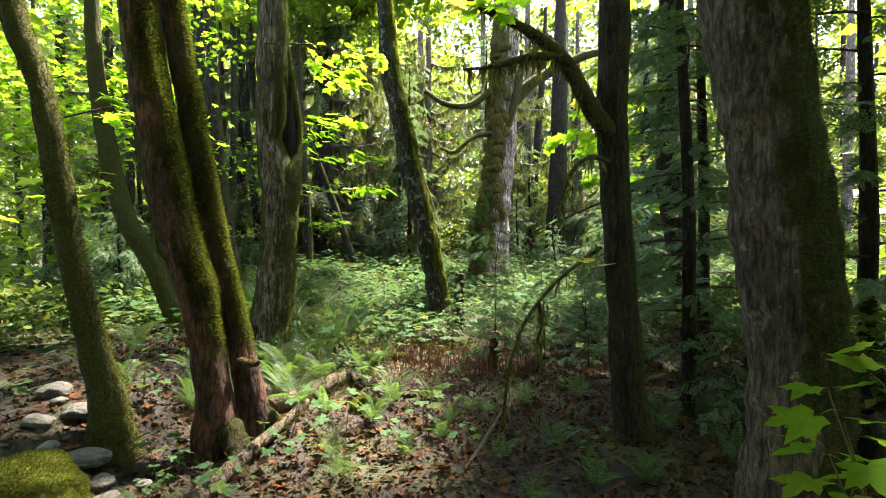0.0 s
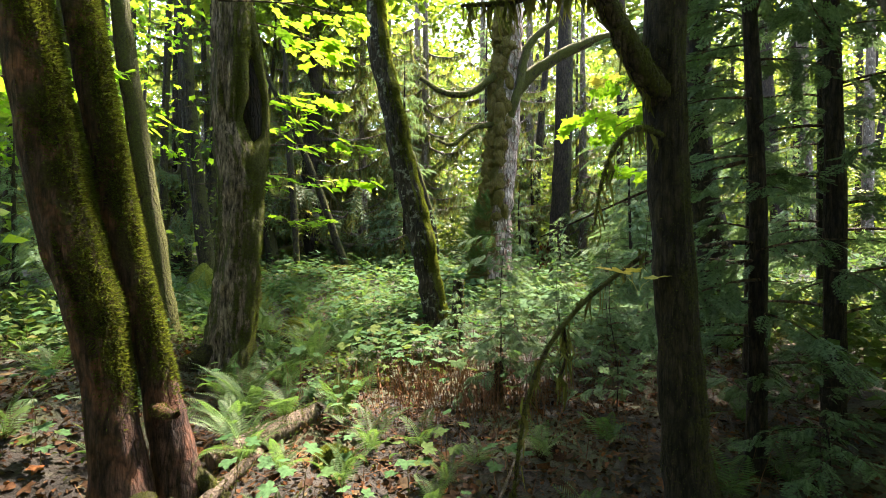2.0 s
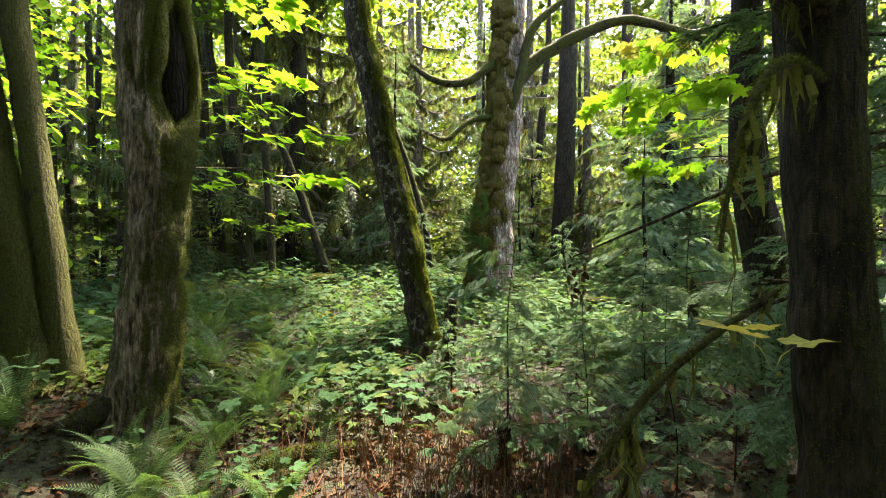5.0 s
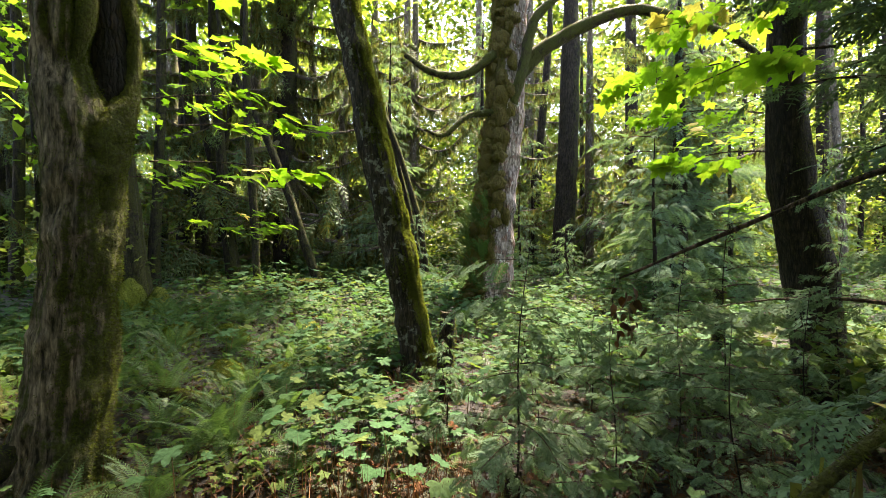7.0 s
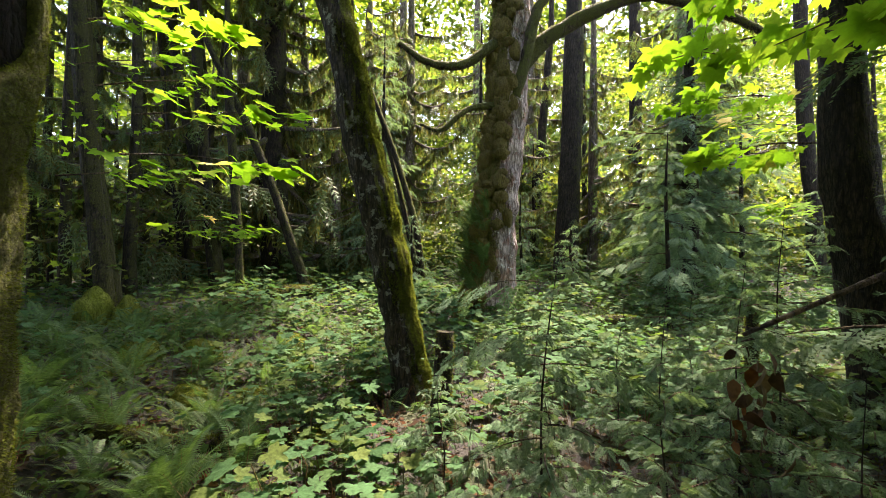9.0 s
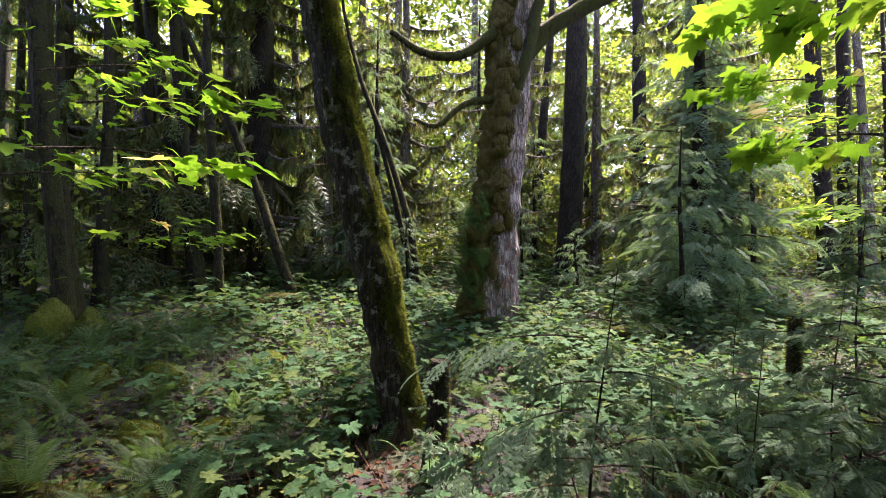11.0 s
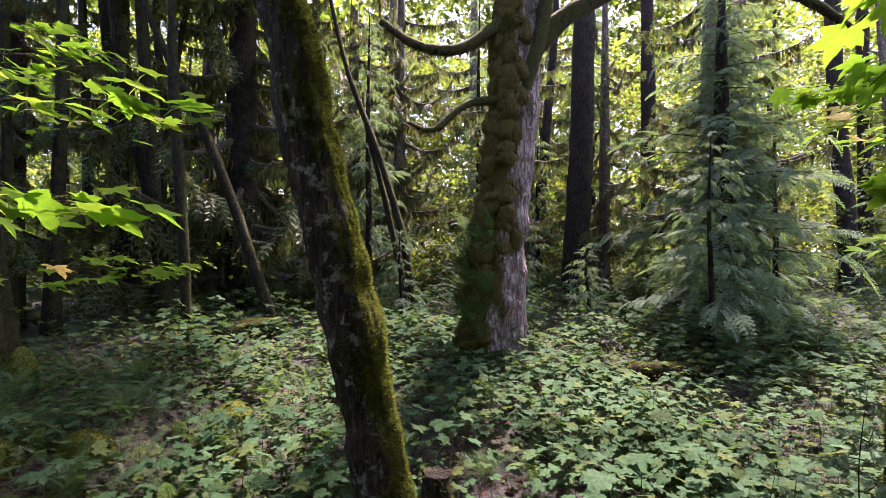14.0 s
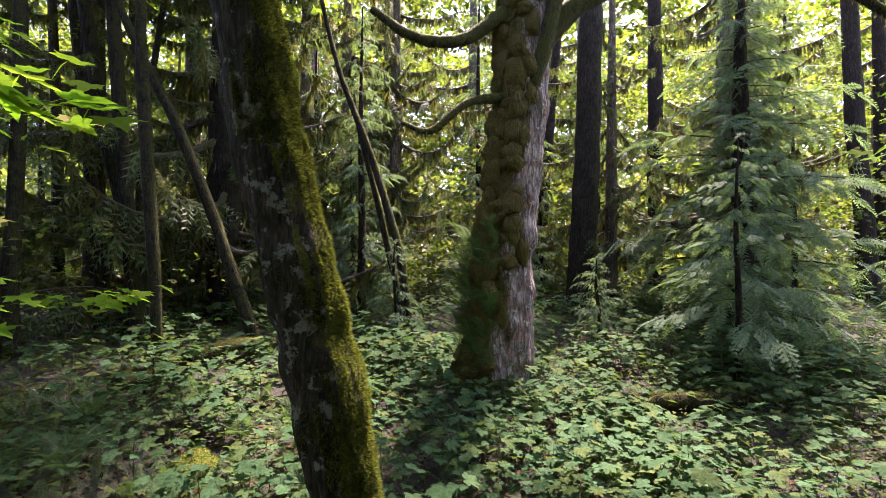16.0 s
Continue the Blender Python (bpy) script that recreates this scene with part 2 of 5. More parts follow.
M_CONIFER = leaf_material("conifer_needles", [(0.055, 0.095, 0.035), (0.08, 0.125, 0.05), (0.105, 0.15, 0.065)], 0.4, 0.5, 1.6)
M_LITTER = leaf_material("fallen_leaf", [(0.0144, 0.008, 0.0048), (0.0272, 0.0144, 0.008), (0.04, 0.0224, 0.012), (0.06, 0.0352, 0.0216), (0.104, 0.04, 0.0144), (0.024, 0.0128, 0.008), (0.096, 0.068, 0.036), (0.0176, 0.0104, 0.0072)], 0.15, 0.7, 1.2, 0.5)
M_FARLEAF = leaf_material("far_leaf", [(0.038, 0.072, 0.015), (0.062, 0.101, 0.018), (0.086, 0.12, 0.024), (0.118, 0.13, 0.031), (0.045, 0.072, 0.018)], 0.6, 0.5, 1.55, 0.2)
M_CANOPY = leaf_material("canopy_leaf", [(0.08, 0.14, 0.02), (0.12, 0.19, 0.03), (0.16, 0.22, 0.03)], 0.45, 0.5, 1.6, 0.2)
# Near-black, so the shade inside the hollow comes from the colour.
M_HOLLOW_SHADE = bark_material("hollow_shade_wood", (0.004, 0.003, 0.002), (0.016, 0.008, 0.006), moss=-1.0)


# ---- mesh helpers ----
def mesh_np(name, V, F, mat, smooth=False):
    V, F = np.asarray(V, np.float32).reshape(-1, 3), np.asarray(F, np.int32)
    me = bpy.data.meshes.new(name)
    me.vertices.add(len(V))
    me.vertices.foreach_set("co", V.ravel())
    me.loops.add(F.size)
    me.loops.foreach_set("vertex_index", F.ravel())
    me.polygons.add(len(F))
    me.polygons.foreach_set("loop_start", np.arange(len(F), dtype=np.int32) * F.shape[1])
    if smooth:
        me.polygons.foreach_set("use_smooth", np.ones(len(F), bool))
    me.update(calc_edges=True)
    me.materials.append(mat)
    return me


def two_materials(name, a, mat_a, b, mat_b):
    """Two (V, F) of quads as one mesh, each with its own material."""
    me = mesh_np(name, *join([a, b]), mat_a)
    me.materials.append(mat_b)
    me.polygons.foreach_set("material_index", np.repeat([0, 1], [len(a[1]), len(b[1])]).astype(np.int32))
    me.polygons.foreach_set("use_smooth", np.repeat([True, False], [len(a[1]), len(b[1])]))
    return me


def part(name, me, parent, label="", m=None):
    ob = new(name, me)
    ob.parent = parent
    if m is not None:
        ob.matrix_basis = m
    if label:
        tagged(ob, label)
    if name in ("moss", "hanging_moss", "needles", "foliage", "crown"):
        tagged(ob, kind="stuff")
    return ob


def join(pieces):
    """Several (V, F) of one face size as one."""
    Vs, Fs, k = [], [], 0
    for V, F in pieces:
        Vs.append(V)
        Fs.append(F + k)
        k += len(V)
    return np.concatenate(Vs), np.concatenate(Fs)


def turns(yaw, pitch, roll):
    """Rotation matrices: roll about y, then pitch about x, then yaw about z."""
    yaw, pitch, roll = np.broadcast_arrays(*[np.asarray(a, float) for a in (yaw, pitch, roll)])
    o, z = np.ones_like(yaw), np.zeros_like(yaw)
    c, s = np.cos, np.sin
    Z = np.stack([np.stack([c(yaw), -s(yaw), z], -1), np.stack([s(yaw), c(yaw), z], -1), np.stack([z, z, o], -1)], -2)
    X = np.stack([np.stack([o, z, z], -1), np.stack([z, c(pitch), -s(pitch)], -1), np.stack([z, s(pitch), c(pitch)], -1)], -2)
    Y = np.stack([np.stack([c(roll), z, s(roll)], -1), np.stack([z, o, z], -1), np.stack([-s(roll), z, c(roll)], -1)], -2)
    return Z @ X @ Y


def spread(template, P, R, S):
    """Copies of a (V, F) at places P, turned by R and scaled by S, as one (V, F)."""
    V, F = template
    P, S = np.asarray(P, float), np.asarray(S, float)
    W = np.einsum("nij,vj->nvi", R, V) * S.reshape(-1, 1, 1) + P[:, None, :]
    G = F[None] + (np.arange(len(P)) * len(V))[:, None, None]
    return W.reshape(-1, 3), G.reshape(-1, F.shape[1])


_ph = np.random.default_rng(3).uniform(0, 6.28, (10, 3))


def bumps(x, y, scale=1.0):
    """Gentle unevenness, about -1 to 1."""
    x, y = np.asarray(x, float), np.asarray(y, float)
    t = 0
    for i, (a, b, c) in enumerate(_ph):
        k = scale * (0.5 + 0.55 * i)
        t = t + np.sin(k * (x * math.cos(a) + y * math.sin(a)) + c) / (1 + 0.55 * i)
    return t / 2.6


def ground_z(x, y):
    x, y = np.asarray(x, float), np.asarray(y, float)
    z = np.interp(y, [-30, 4.2, 6.2, 8, 11, 16.5, 23.5, 28, 60, 400], [-0.6, -0.5, -0.3, -0.18, -0.15, 0.3, 0.8, 1.2, 2.2, 5.0])
    left = np.clip((-x - 2.3) / 1.3, 0, 1)
    left = left * left * (3 - 2 * left)
    right = np.clip((x - 3.0) / 3.0, 0, 1)
    z = z + left * np.interp(y, [2, 3.4, 4.3, 5.5, 8, 14, 24], [0.1, 0.4, 0.55, 0.52, 0.42, 0.3, 0.0]) + right * np.interp(y, [3, 8, 14], [0.3, 0.25, 0.0])
    return z + 0.07 * bumps(x, y, 1.0) + 0.025 * bumps(y + 3, x, 4.0)


def gz(x, y):
    return float(ground_z(x, y))


def smooth_line(pts, per=6):
    """Catmull-Rom through rows of numbers."""
    p = np.asarray(pts, float)
    p = np.vstack([2 * p[0] - p[1], p, 2 * p[-1] - p[-2]])
    out = []
    for i in range(1, len(p) - 2):
        for u in np.linspace(0, 1, per, endpoint=False):
            a, b, c, d = p[i - 1:i + 3]
            out.append(0.5 * (2 * b + (c - a) * u + (2 * a - 5 * b + 4 * c - d) * u * u + (3 * b - a - 3 * c + d) * u ** 3))
    out.append(p[-2])
    return np.array(out)


def tube(line, sides=8, lump=0.0, lump_size=0.25, flare=0.0, seed=0.0, ridge=0.0, furrow=0.0):
    """A tube along rows x, y, z, radius; the first row is the base. Quads."""
    line = np.asarray(line, float)
    P, r = line[:, :3], line[:, 3]
    T = np.gradient(P, axis=0)
    T /= np.linalg.norm(T, axis=1)[:, None] + 1e-9
    u = np.cross(T[0], (0.0, 1.0, 0.02))
    u /= np.linalg.norm(u) + 1e-9
    ang = np.linspace(0, 2 * math.pi, sides, endpoint=False)
    V = np.zeros((len(P), sides, 3))
    for i in range(len(P)):
        u = u - T[i] * np.dot(u, T[i])
        u /= np.linalg.norm(u) + 1e-9
        w = np.cross(T[i], u)
        d = np.cos(ang)[:, None] * u + np.sin(ang)[:, None] * w
        k = np.ones(sides)
        if flare:
            h = P[i, 2] - P[0, 2]
            e = math.exp(-max(h, 0) / 0.28)
            k += flare * e * (0.6 + 0.7 * np.maximum(0, np.sin(ang * 5 + seed)))
        if ridge:
            k += ridge * np.sin(ang * 9 + 1.5 * math.sin(P[i, 2] * 1.7 + seed))
        if lump:
            for j in range(sides):
                q = (P[i] + d[j] * r[i]) / lump_size
                k[j] += lump * noise.noise((q[0] + seed, q[1], q[2])) + 0.4 * lump * noise.noise((q[0] * 2.7, q[1] * 2.7 + seed, q[2] * 2.7))
                if furrow:
                    k[j] += furrow * noise.noise((d[j][0] * 5.5 + seed, d[j][1] * 5.5, q[2] * lump_size * 1.6)) + 0.6 * furrow * noise.noise((d[j][0] * 12, d[j][1] * 12 + seed, q[2] * lump_size * 3.2))
        V[i] = P[i] + d * (r[i] * k)[:, None]
    n, s = len(P), sides
    i, j = np.meshgrid(np.arange(n - 1), np.arange(s), indexing="ij")
    F = np.stack([i * s + j, i * s + (j + 1) % s, (i + 1) * s + (j + 1) % s, (i + 1) * s + j], -1).reshape(-1, 4)
    return V.reshape(-1, 3), F


def fuzz(V, F, count, size, side, amount, seed, low=None):
    """Short blades of moss on the parts of a tube that face the damp side."""
    g = np.random.default_rng(seed)
    A, B, C = V[F[:, 0]], V[F[:, 1]], V[F[:, 3]]
    N = np.cross(B - A, C - A)
    area = np.linalg.norm(N, axis=1) + 1e-12
    N /= area[:, None]
    count = int(count * 5)
    area[A[:, 2] > 7.5] *= 0.05
    f = g.choice(len(F), count * 3, p=area / area.sum())
    uv = g.uniform(0, 1, (len(f), 2))
    P = A[f] + (B[f] - A[f]) * uv[:, :1] + (C[f] - A[f]) * uv[:, 1:]
    s = np.asarray(side, float)
    pat = np.sin(P[:, 2] * 7.0 + P[:, 0] * 5 + seed) * 0.35 + np.sin(P[:, 2] * 2.3 + P[:, 1] * 9) * 0.25
    keep = (N[f] @ s + pat + g.normal(0, 0.18, len(f))) > (1 - 2 * amount)
    if low is not None:
        keep &= P[:, 2] + g.normal(0, 0.12, len(P)) > low
    P, n = P[keep][:count], N[f][keep][:count]
    k = len(P)
    d = n + g.normal(0, 0.45, (k, 3)) + np.array([0, 0, -0.25])
    d /= np.linalg.norm(d, axis=1)[:, None]
    w = np.cross(d, g.normal(0, 1, (k, 3)))
    w /= np.linalg.norm(w, axis=1)[:, None] + 1e-9
    L = size * 0.8 * g.uniform(0.4, 1.5, (k, 1))
    W = np.stack([P - n * 0.004 - w * L * 0.14, P - n * 0.004 + w * L * 0.14, P + d * L], 1).reshape(-1, 3)
    return W, np.arange(3 * k).reshape(-1, 3)


# ---- leaf and foliage shapes (unit size, along +y, facing up) ----
def fan(outline, centre, droop=0.18, fold=0.1, stalk=0.0):
    P = np.array([centre] + outline, float)
    z = -droop * (P[:, 1] ** 2) + fold * np.abs(P[:, 0]) - 0.25 * fold * P[:, 0] ** 2 + 0.05 * np.sin(np.arctan2(P[:, 0], P[:, 1]) * 7.2) * np.hypot(P[:, 0], P[:, 1])
    V = np.column_stack([P, z])
    k = len(outline)
    F = [[0, 1 + i, 1 + (i + 1) % k] for i in range(k)]
    if stalk:
        V = np.vstack([V, [(0.025, -0.5, -0.12), (-0.02, -0.5, -0.12), (0.0, -stalk, -0.5 * stalk)]])
        F += [[0, k + 1, k + 2], [k + 1, k + 3, k + 2]]
    return V, np.array(F)


def palmate(deep=0.45, teeth=True, seed=0, stalk=0.0):
    """A lobed leaf: five lobes, with shoulders; the stalk joins at the origin."""
    g = random.Random(seed)
    half = [(0, 1.0), (9, 0.74), (15, 0.72), (26, deep), (38, 0.7), (46, 0.68), (53, 0.93), (61, 0.66), (70, 0.6), (81, deep * 0.9), (95, 0.52), (108, 0.64), (124, 0.42), (150, 0.3), (172, 0.1)]
    if not teeth:
        half = [(0, 1.0), (14, 0.7), (27, deep), (52, 0.9), (80, deep), (108, 0.6), (160, 0.2)]
    if teeth == 2:
        half = [(0, 1.0), (7, 0.84), (12, 0.88), (18, 0.74), (27, deep), (36, 0.78), (42, 0.76), (50, 0.97), (57, 0.8), (64, 0.8), (72, 0.68), (82, deep * 0.92), (94, 0.68), (104, 0.8), (116, 0.64), (130, 0.6), (150, 0.5), (170, 0.2)]
    pts = []
    for a, r in half:
        pts.append((a, r * g.uniform(0.93, 1.06)))
    both = pts + [(-a, r * g.uniform(0.95, 1.05)) for a, r in reversed(pts) if a not in (0,)]
    out = [(r * math.sin(radians(a)) * 1.0, r * math.cos(radians(a)) + 0.12) for a, r in both]
    return fan(out, (0, 0.1), 0.2, 0.12, stalk)


def ovate(width=0.55):
    o = [(0, 0), (0.5 * width, 0.22), (0.5 * width, 0.5), (0.28 * width, 0.8), (0, 1), (-0.28 * width, 0.8), (-0.5 * width, 0.5), (-0.5 * width, 0.22)]
    return fan(o, (0, 0.4), 0.25, 0.2)


MAPLE = [palmate(0.52, True, 1, 1.0), palmate(0.56, True, 2, 0.8), palmate(0.48, True, 3, 1.2)]
HERB = [palmate(0.62, 2, 4, 1.3), palmate(0.66, 2, 5, 1.3), palmate(0.56, 2, 6, 1.3)]
LOBED = palmate(0.5, False, 7)
OVATE = ovate()
SIMPLE = (np.array([(0, 0, 0), (0.32, 0.5, 0.06), (0, 1.0, -0.15), (-0.32, 0.5, 0.06)]), np.array([[0, 1, 2], [0, 2, 3]]))


def blade(n=22, width=0.17, arch=0.55, tip=0.03, bend=0.0):
    """A fern frond: a curved rib with a row of tapering leaflets on either side. Quads."""
    t = np.linspace(0.1, 1.0, n)
    pieces = []

    def rib(u):
        return np.array([bend * u * u, u * (1 - 0.28 * arch * u), arch * (u - 1.15 * u * u)])
    for u in np.linspace(0, 0.95, 8):
        a, b, w = rib(u), rib(u + 0.13), 0.006 * (1.1 - u)
        pieces.append((np.array([a + (w, 0, 0), a - (w, 0, 0), b - (w, 0, 0), b + (w, 0, 0)]), np.array([[0, 1, 2, 3]])))
    for i, u in enumerate(t):
        a = rib(u)
        L = width * (math.sin(math.pi * min(1, 0.16 + 0.84 * u) ** 0.75) ** 0.8 if u < 1 else 0.02) + tip * (1 - u)
        w = 0.27 / n
        for s in (-1, 1):
            d = np.array([s * 1.0, 0.28, -0.16])
            e = np.array([0, 1.0, arch * 0.2])
            base, mid, end = a, a + d * L * 0.5 + e * w, a + d * L
            pieces.append((np.array([base - e * w * 0.8, a + d * L * 0.45 - e * w * 0.9, end, mid]), np.array([[0, 1, 2, 3]])))
    return join(pieces)


def spray(n=13, width=0.3, seed=0, sub=4, droop=0.3):
    """A flat spray of scale leaves: a rib, side twigs and their twiglets. Quads."""
    g = random.Random(seed)
    pieces = []

    def quad(a, b, w):
        d = b - a
        s = np.cross(d, (0, 0, 1.0))
        s = s / (np.linalg.norm(s) + 1e-9) * w
        pieces.append((np.array([a - s * 0.4, b * 0.4 + a * 0.6 + s * 1.1, b, b * 0.4 + a * 0.6 - s * 1.1]), np.array([[0, 1, 2, 3]])))

    def at(u):
        return np.array([0, u, -droop * u * u])
    for k in range(6):
        quad(at(k / 6), at((k + 1.2) / 6), 0.01)
    for i in range(n):
        u = 0.1 + 0.88 * i / n
        for s in (-1, 1):
            L = width * (1.05 - u) ** 0.6 * g.uniform(0.8, 1.15) * (0.5 + min(1, u * 3) * 0.5)
            d = np.array([s * 0.8, 0.62, -0.22 + g.uniform(-0.1, 0.06)])
            a = at(u)
            quad(a, a + d * L, 0.03)
            for j in range(sub):
                v = (j + 0.7) / (sub + 0.5)
                b = a + d * L * v
                for q in (-1, 1):
                    e = np.array([s * 0.35 + q * 0.55 * 0.62, 0.75 - q * s * 0.3, -0.3])
                    quad(b, b + e * L * 0.55 * (1.1 - v), 0.042)
    return join(pieces)


FROND = [blade(30, 0.105, 0.5), blade(30, 0.095, 0.75, bend=0.12), blade(28, 0.11, 0.35, bend=-0.14)]
FINE_FROND = [blade(20, 0.2, 0.45), blade(20, 0.18, 0.6, bend=0.15)]
SPRAY = [spray(7, 0.42, 1, 2), spray(7, 0.36, 2, 2, 0.5), spray(7, 0.46, 3, 2, 0.25)]
SPRAY_TINY = [spray(5, 0.4, 6, 0, 0.5), spray(5, 0.34, 7, 0, 0.7)]
SPRAY_FAR = [spray(11, 0.3, 4, 0), spray(11, 0.26, 5, 0, 0.5)]


# ---- ground ----
def make_ground():
    xs = np.concatenate([[-400, -200, -100, -60, -40, -28], np.arange(-20, 22.01, 0.16), [28, 40, 60, 100, 200, 400]])
    ys = np.concatenate([[-60, -30, -15, -8], np.arange(-4, 30.01, 0.16), [34, 40, 50, 70, 100, 200, 400]])
    X, Y = np.meshgrid(xs, ys)
    Z = ground_z(X, Y)
    V = np.stack([X, Y, Z], -1).reshape(-1, 3)
    n = len(xs)
    i, j = np.meshgrid(np.arange(len(ys) - 1), np.arange(n - 1), indexing="ij")
    F = np.stack([i * n + j, i * n + j + 1, (i + 1) * n + j + 1, (i + 1) * n + j], -1).reshape(-1, 4)
    tagged(new("ground", mesh_np("ground", V, F, M_GROUND, True)), "dark forest floor of soil, moss and leaf litter", "ground", kind="structure")


make_ground()


# ---- trees with bare trunks ----
def root_of(name, x, y, z, label, category, group=""):
    return tagged(new(name), label, category, group), Vector((x, y, z))


def local(V, base):
    return V - np.array(base)


def trunk_line(pts, top, lean=0.35):
    """From the ground below the lowest row up to the given height, in the direction of the highest rows."""
    p = [np.array(q, float) for q in pts]
    b = p[0] + (p[0] - p[1]) * 0.3
    z = gz(p[0][0], p[0][1]) - 0.15
    if p[0][2] > z + 0.1:
        d = (p[0] - p[1]) / max(0.2, p[1][2] - p[0][2])
        b = p[0] + d * 0.5 * (p[0][2] - z)
        b[2], b[3] = z, p[0][3] * 1.05
        p = [b] + p
    d = (p[-1] - p[-2]) / max(0.2, p[-1][2] - p[-2][2])
    h = top - p[-1][2]
    for k in (0.35, 0.7, 1.0):
        q = p[-1].copy()
        q[:2] += d[:2] * h * 0.33 * lean
        q[2] = p[-1][2] + h * 0.34
        q[3] = max(0.02, p[-1][3] * 0.82)
        p.append(q)
    return np.array(p)


def crown_mesh(centre, size, count, mat, seed, leaf=0.2):
    g = np.random.default_rng(seed)
    d = g.normal(0, 1, (count, 3))
    d /= np.linalg.norm(d, axis=1)[:, None]
    clump = g.normal(0, 0.55, (max(4, count // 40), 3))
    P = clump[g.integers(0, len(clump), count)] + d * g.uniform(0.05, 0.28, (count, 1))
    P = P * np.array(size) + np.array(centre)
    R = turns(g.uniform(0, 6.28, count), g.normal(-0.2, 0.4, count), g.normal(0, 0.4, count))
    return mesh_np("crown", *spread(SIMPLE, P, R, 1.5 * leaf * g.uniform(0.6, 1.2, count)), mat)


def add_trunk(root, base, pts, mat, top=8.0, sides=22, lump=0.12, flare=0.5, moss=0, moss_side=(0.8, -0.2, 0.3), moss_amount=0.6, moss_len=0.017, seed=1, per=7, ridge=0.02, lump_size=0.25, label="", furrow=0.08, moss_low=None):
    line = smooth_line(trunk_line(pts, top), per)
    V, F = tube(line, sides, lump, lump_size, flare, seed * 1.7, ridge, furrow)
    V = local(V, base)
    ob = part("trunk", mesh_np("trunk", V, F, mat, True), root, label)
    if moss:
        part("moss", mesh_np("moss", *fuzz(V, F, moss, moss_len, moss_side, moss_amount, seed, moss_low), M_MOSS), ob, "yellow-green moss tufts")
    return ob


def add_limb(root, base, pts, mat, moss=400, hang=0, seed=1, name="limb", side=(0, 0, 1), lump=0.25):
    line = smooth_line(pts, 6)
    V, F = tube(line, 9, lump, 0.09, 0, seed)
    V = local(V, base)
    ob = part(name, mesh_np(name, V, F, mat, True), root)
    if moss:
        part("moss", mesh_np("moss", *fuzz(V, F, moss, 0.018, side, 0.72, seed), M_MOSS), ob)
    if hang:
        g = np.random.default_rng(seed)
        pieces = []
        hang = hang * 2
        idx = g.integers(1, len(line) - 1, hang)
        for i in idx:
            L, w = g.uniform(0.04, 0.26), g.uniform(0.004, 0.014)
            a = g.uniform(0, 3.14)
            c = np.array([math.cos(a), math.sin(a), 0]) * w
            o = line[i, :3] - np.array(base) + g.normal(0, 0.02, 3)
            m, e = o + (g.normal(0, 0.02), 0, -L * 0.5), o + (g.normal(0, 0.03), 0, -L)
            pieces.append((np.array([o - c, o + c, m + c, m - c]), np.array([[0, 1, 2, 3]])))
            pieces.append((np.array([m - c, m + c, e + c * 0.15, e - c * 0.15]), np.array([[0, 1, 2, 3]])))
        part("hanging_moss", mesh_np("hanging_moss", *join(pieces), M_HANGMOSS), ob)
    return ob


def bare_tree(name, label, category, pts, mat, top=8.0, crown=0, group="", crown_size=(2.2, 2.2, 1.3), **kw):
    x, y = pts[0][0], pts[0][1]
    root, base = root_of(name, x, y, gz(x, y), label, category, group)
    root.location = base
    add_trunk(root, base, pts, mat, top, **kw)
    if crown:
        t = trunk_line(pts, top)[-1]
        part("crown", crown_mesh((t[0] - base.x, t[1] - base.y, t[2] - base.z + 0.8), crown_size, crown, M_CANOPY, int(abs(x * 100 + y))), root)
    return root, base


# leaning pair of trunks on one foot
root, base = bare_tree("leaning_tree", "leaning twin-trunked maple with mossy bark and split red-brown foot", "tree",
    [(-2.2, 4.7, -0.6, 0.24), (-2.24, 4.7, 0.07, 0.17), (-2.32, 4.7, 0.62, 0.158), (-2.43, 4.7, 1.17, 0.17), (-2.59, 4.7, 1.73, 0.182), (-2.82, 4.7, 2.83, 0.172), (-3.01, 4.7, 3.94, 0.158)],
    M_BARK_RED, 9.0, 500, moss=11000, moss_side=(1.0, 0.1, 0.1), moss_amount=0.36, moss_len=0.036, moss_low=1.05, seed=3, sides=36, flare=0.2, per=10)
add_trunk(root, base, [(-1.93, 4.98, -0.5, 0.2), (-1.99, 4.96, 0.0, 0.155), (-2.1, 4.95, 0.57, 0.118), (-2.24, 4.95, 1.16, 0.114), (-2.38, 4.95, 1.74, 0.115), (-2.6, 4.95, 2.9, 0.12), (-2.81, 4.95, 4.07, 0.12)],
    M_BARK_RED, 9.0, 30, moss=8400, moss_side=(1.0, 0.1, 0.1), moss_amount=0.36, moss_len=0.036, moss_low=1.05, seed=4, flare=0.15, per=10)
add_limb(root, base, [(-2.05, 4.85, 0.36, 0.06), (-1.95, 4.75, 0.37, 0.045), (-1.86, 4.68, 0.38, 0.035), (-1.8, 4.66, 0.385, 0.03)], M_BARK_RED, 160, seed=5, name="broken_stub")
add_limb(root, base, [(-2.05, 4.6, -0.2, 0.12), (-1.9, 4.45, -0.36, 0.1), (-1.8, 4.25, -0.48, 0.08), (-1.75, 4.0, -0.56, 0.05)], M_BARK_MOSS, 700, seed=6, name="surface_root")
add_limb(root, base, [(-1.9, 4.95, -0.15, 0.1), (-1.75, 5.0, -0.32, 0.09), (-1.6, 5.05, -0.45, 0.06)], M_BARK_MOSS, 300, seed=7, name="surface_root")

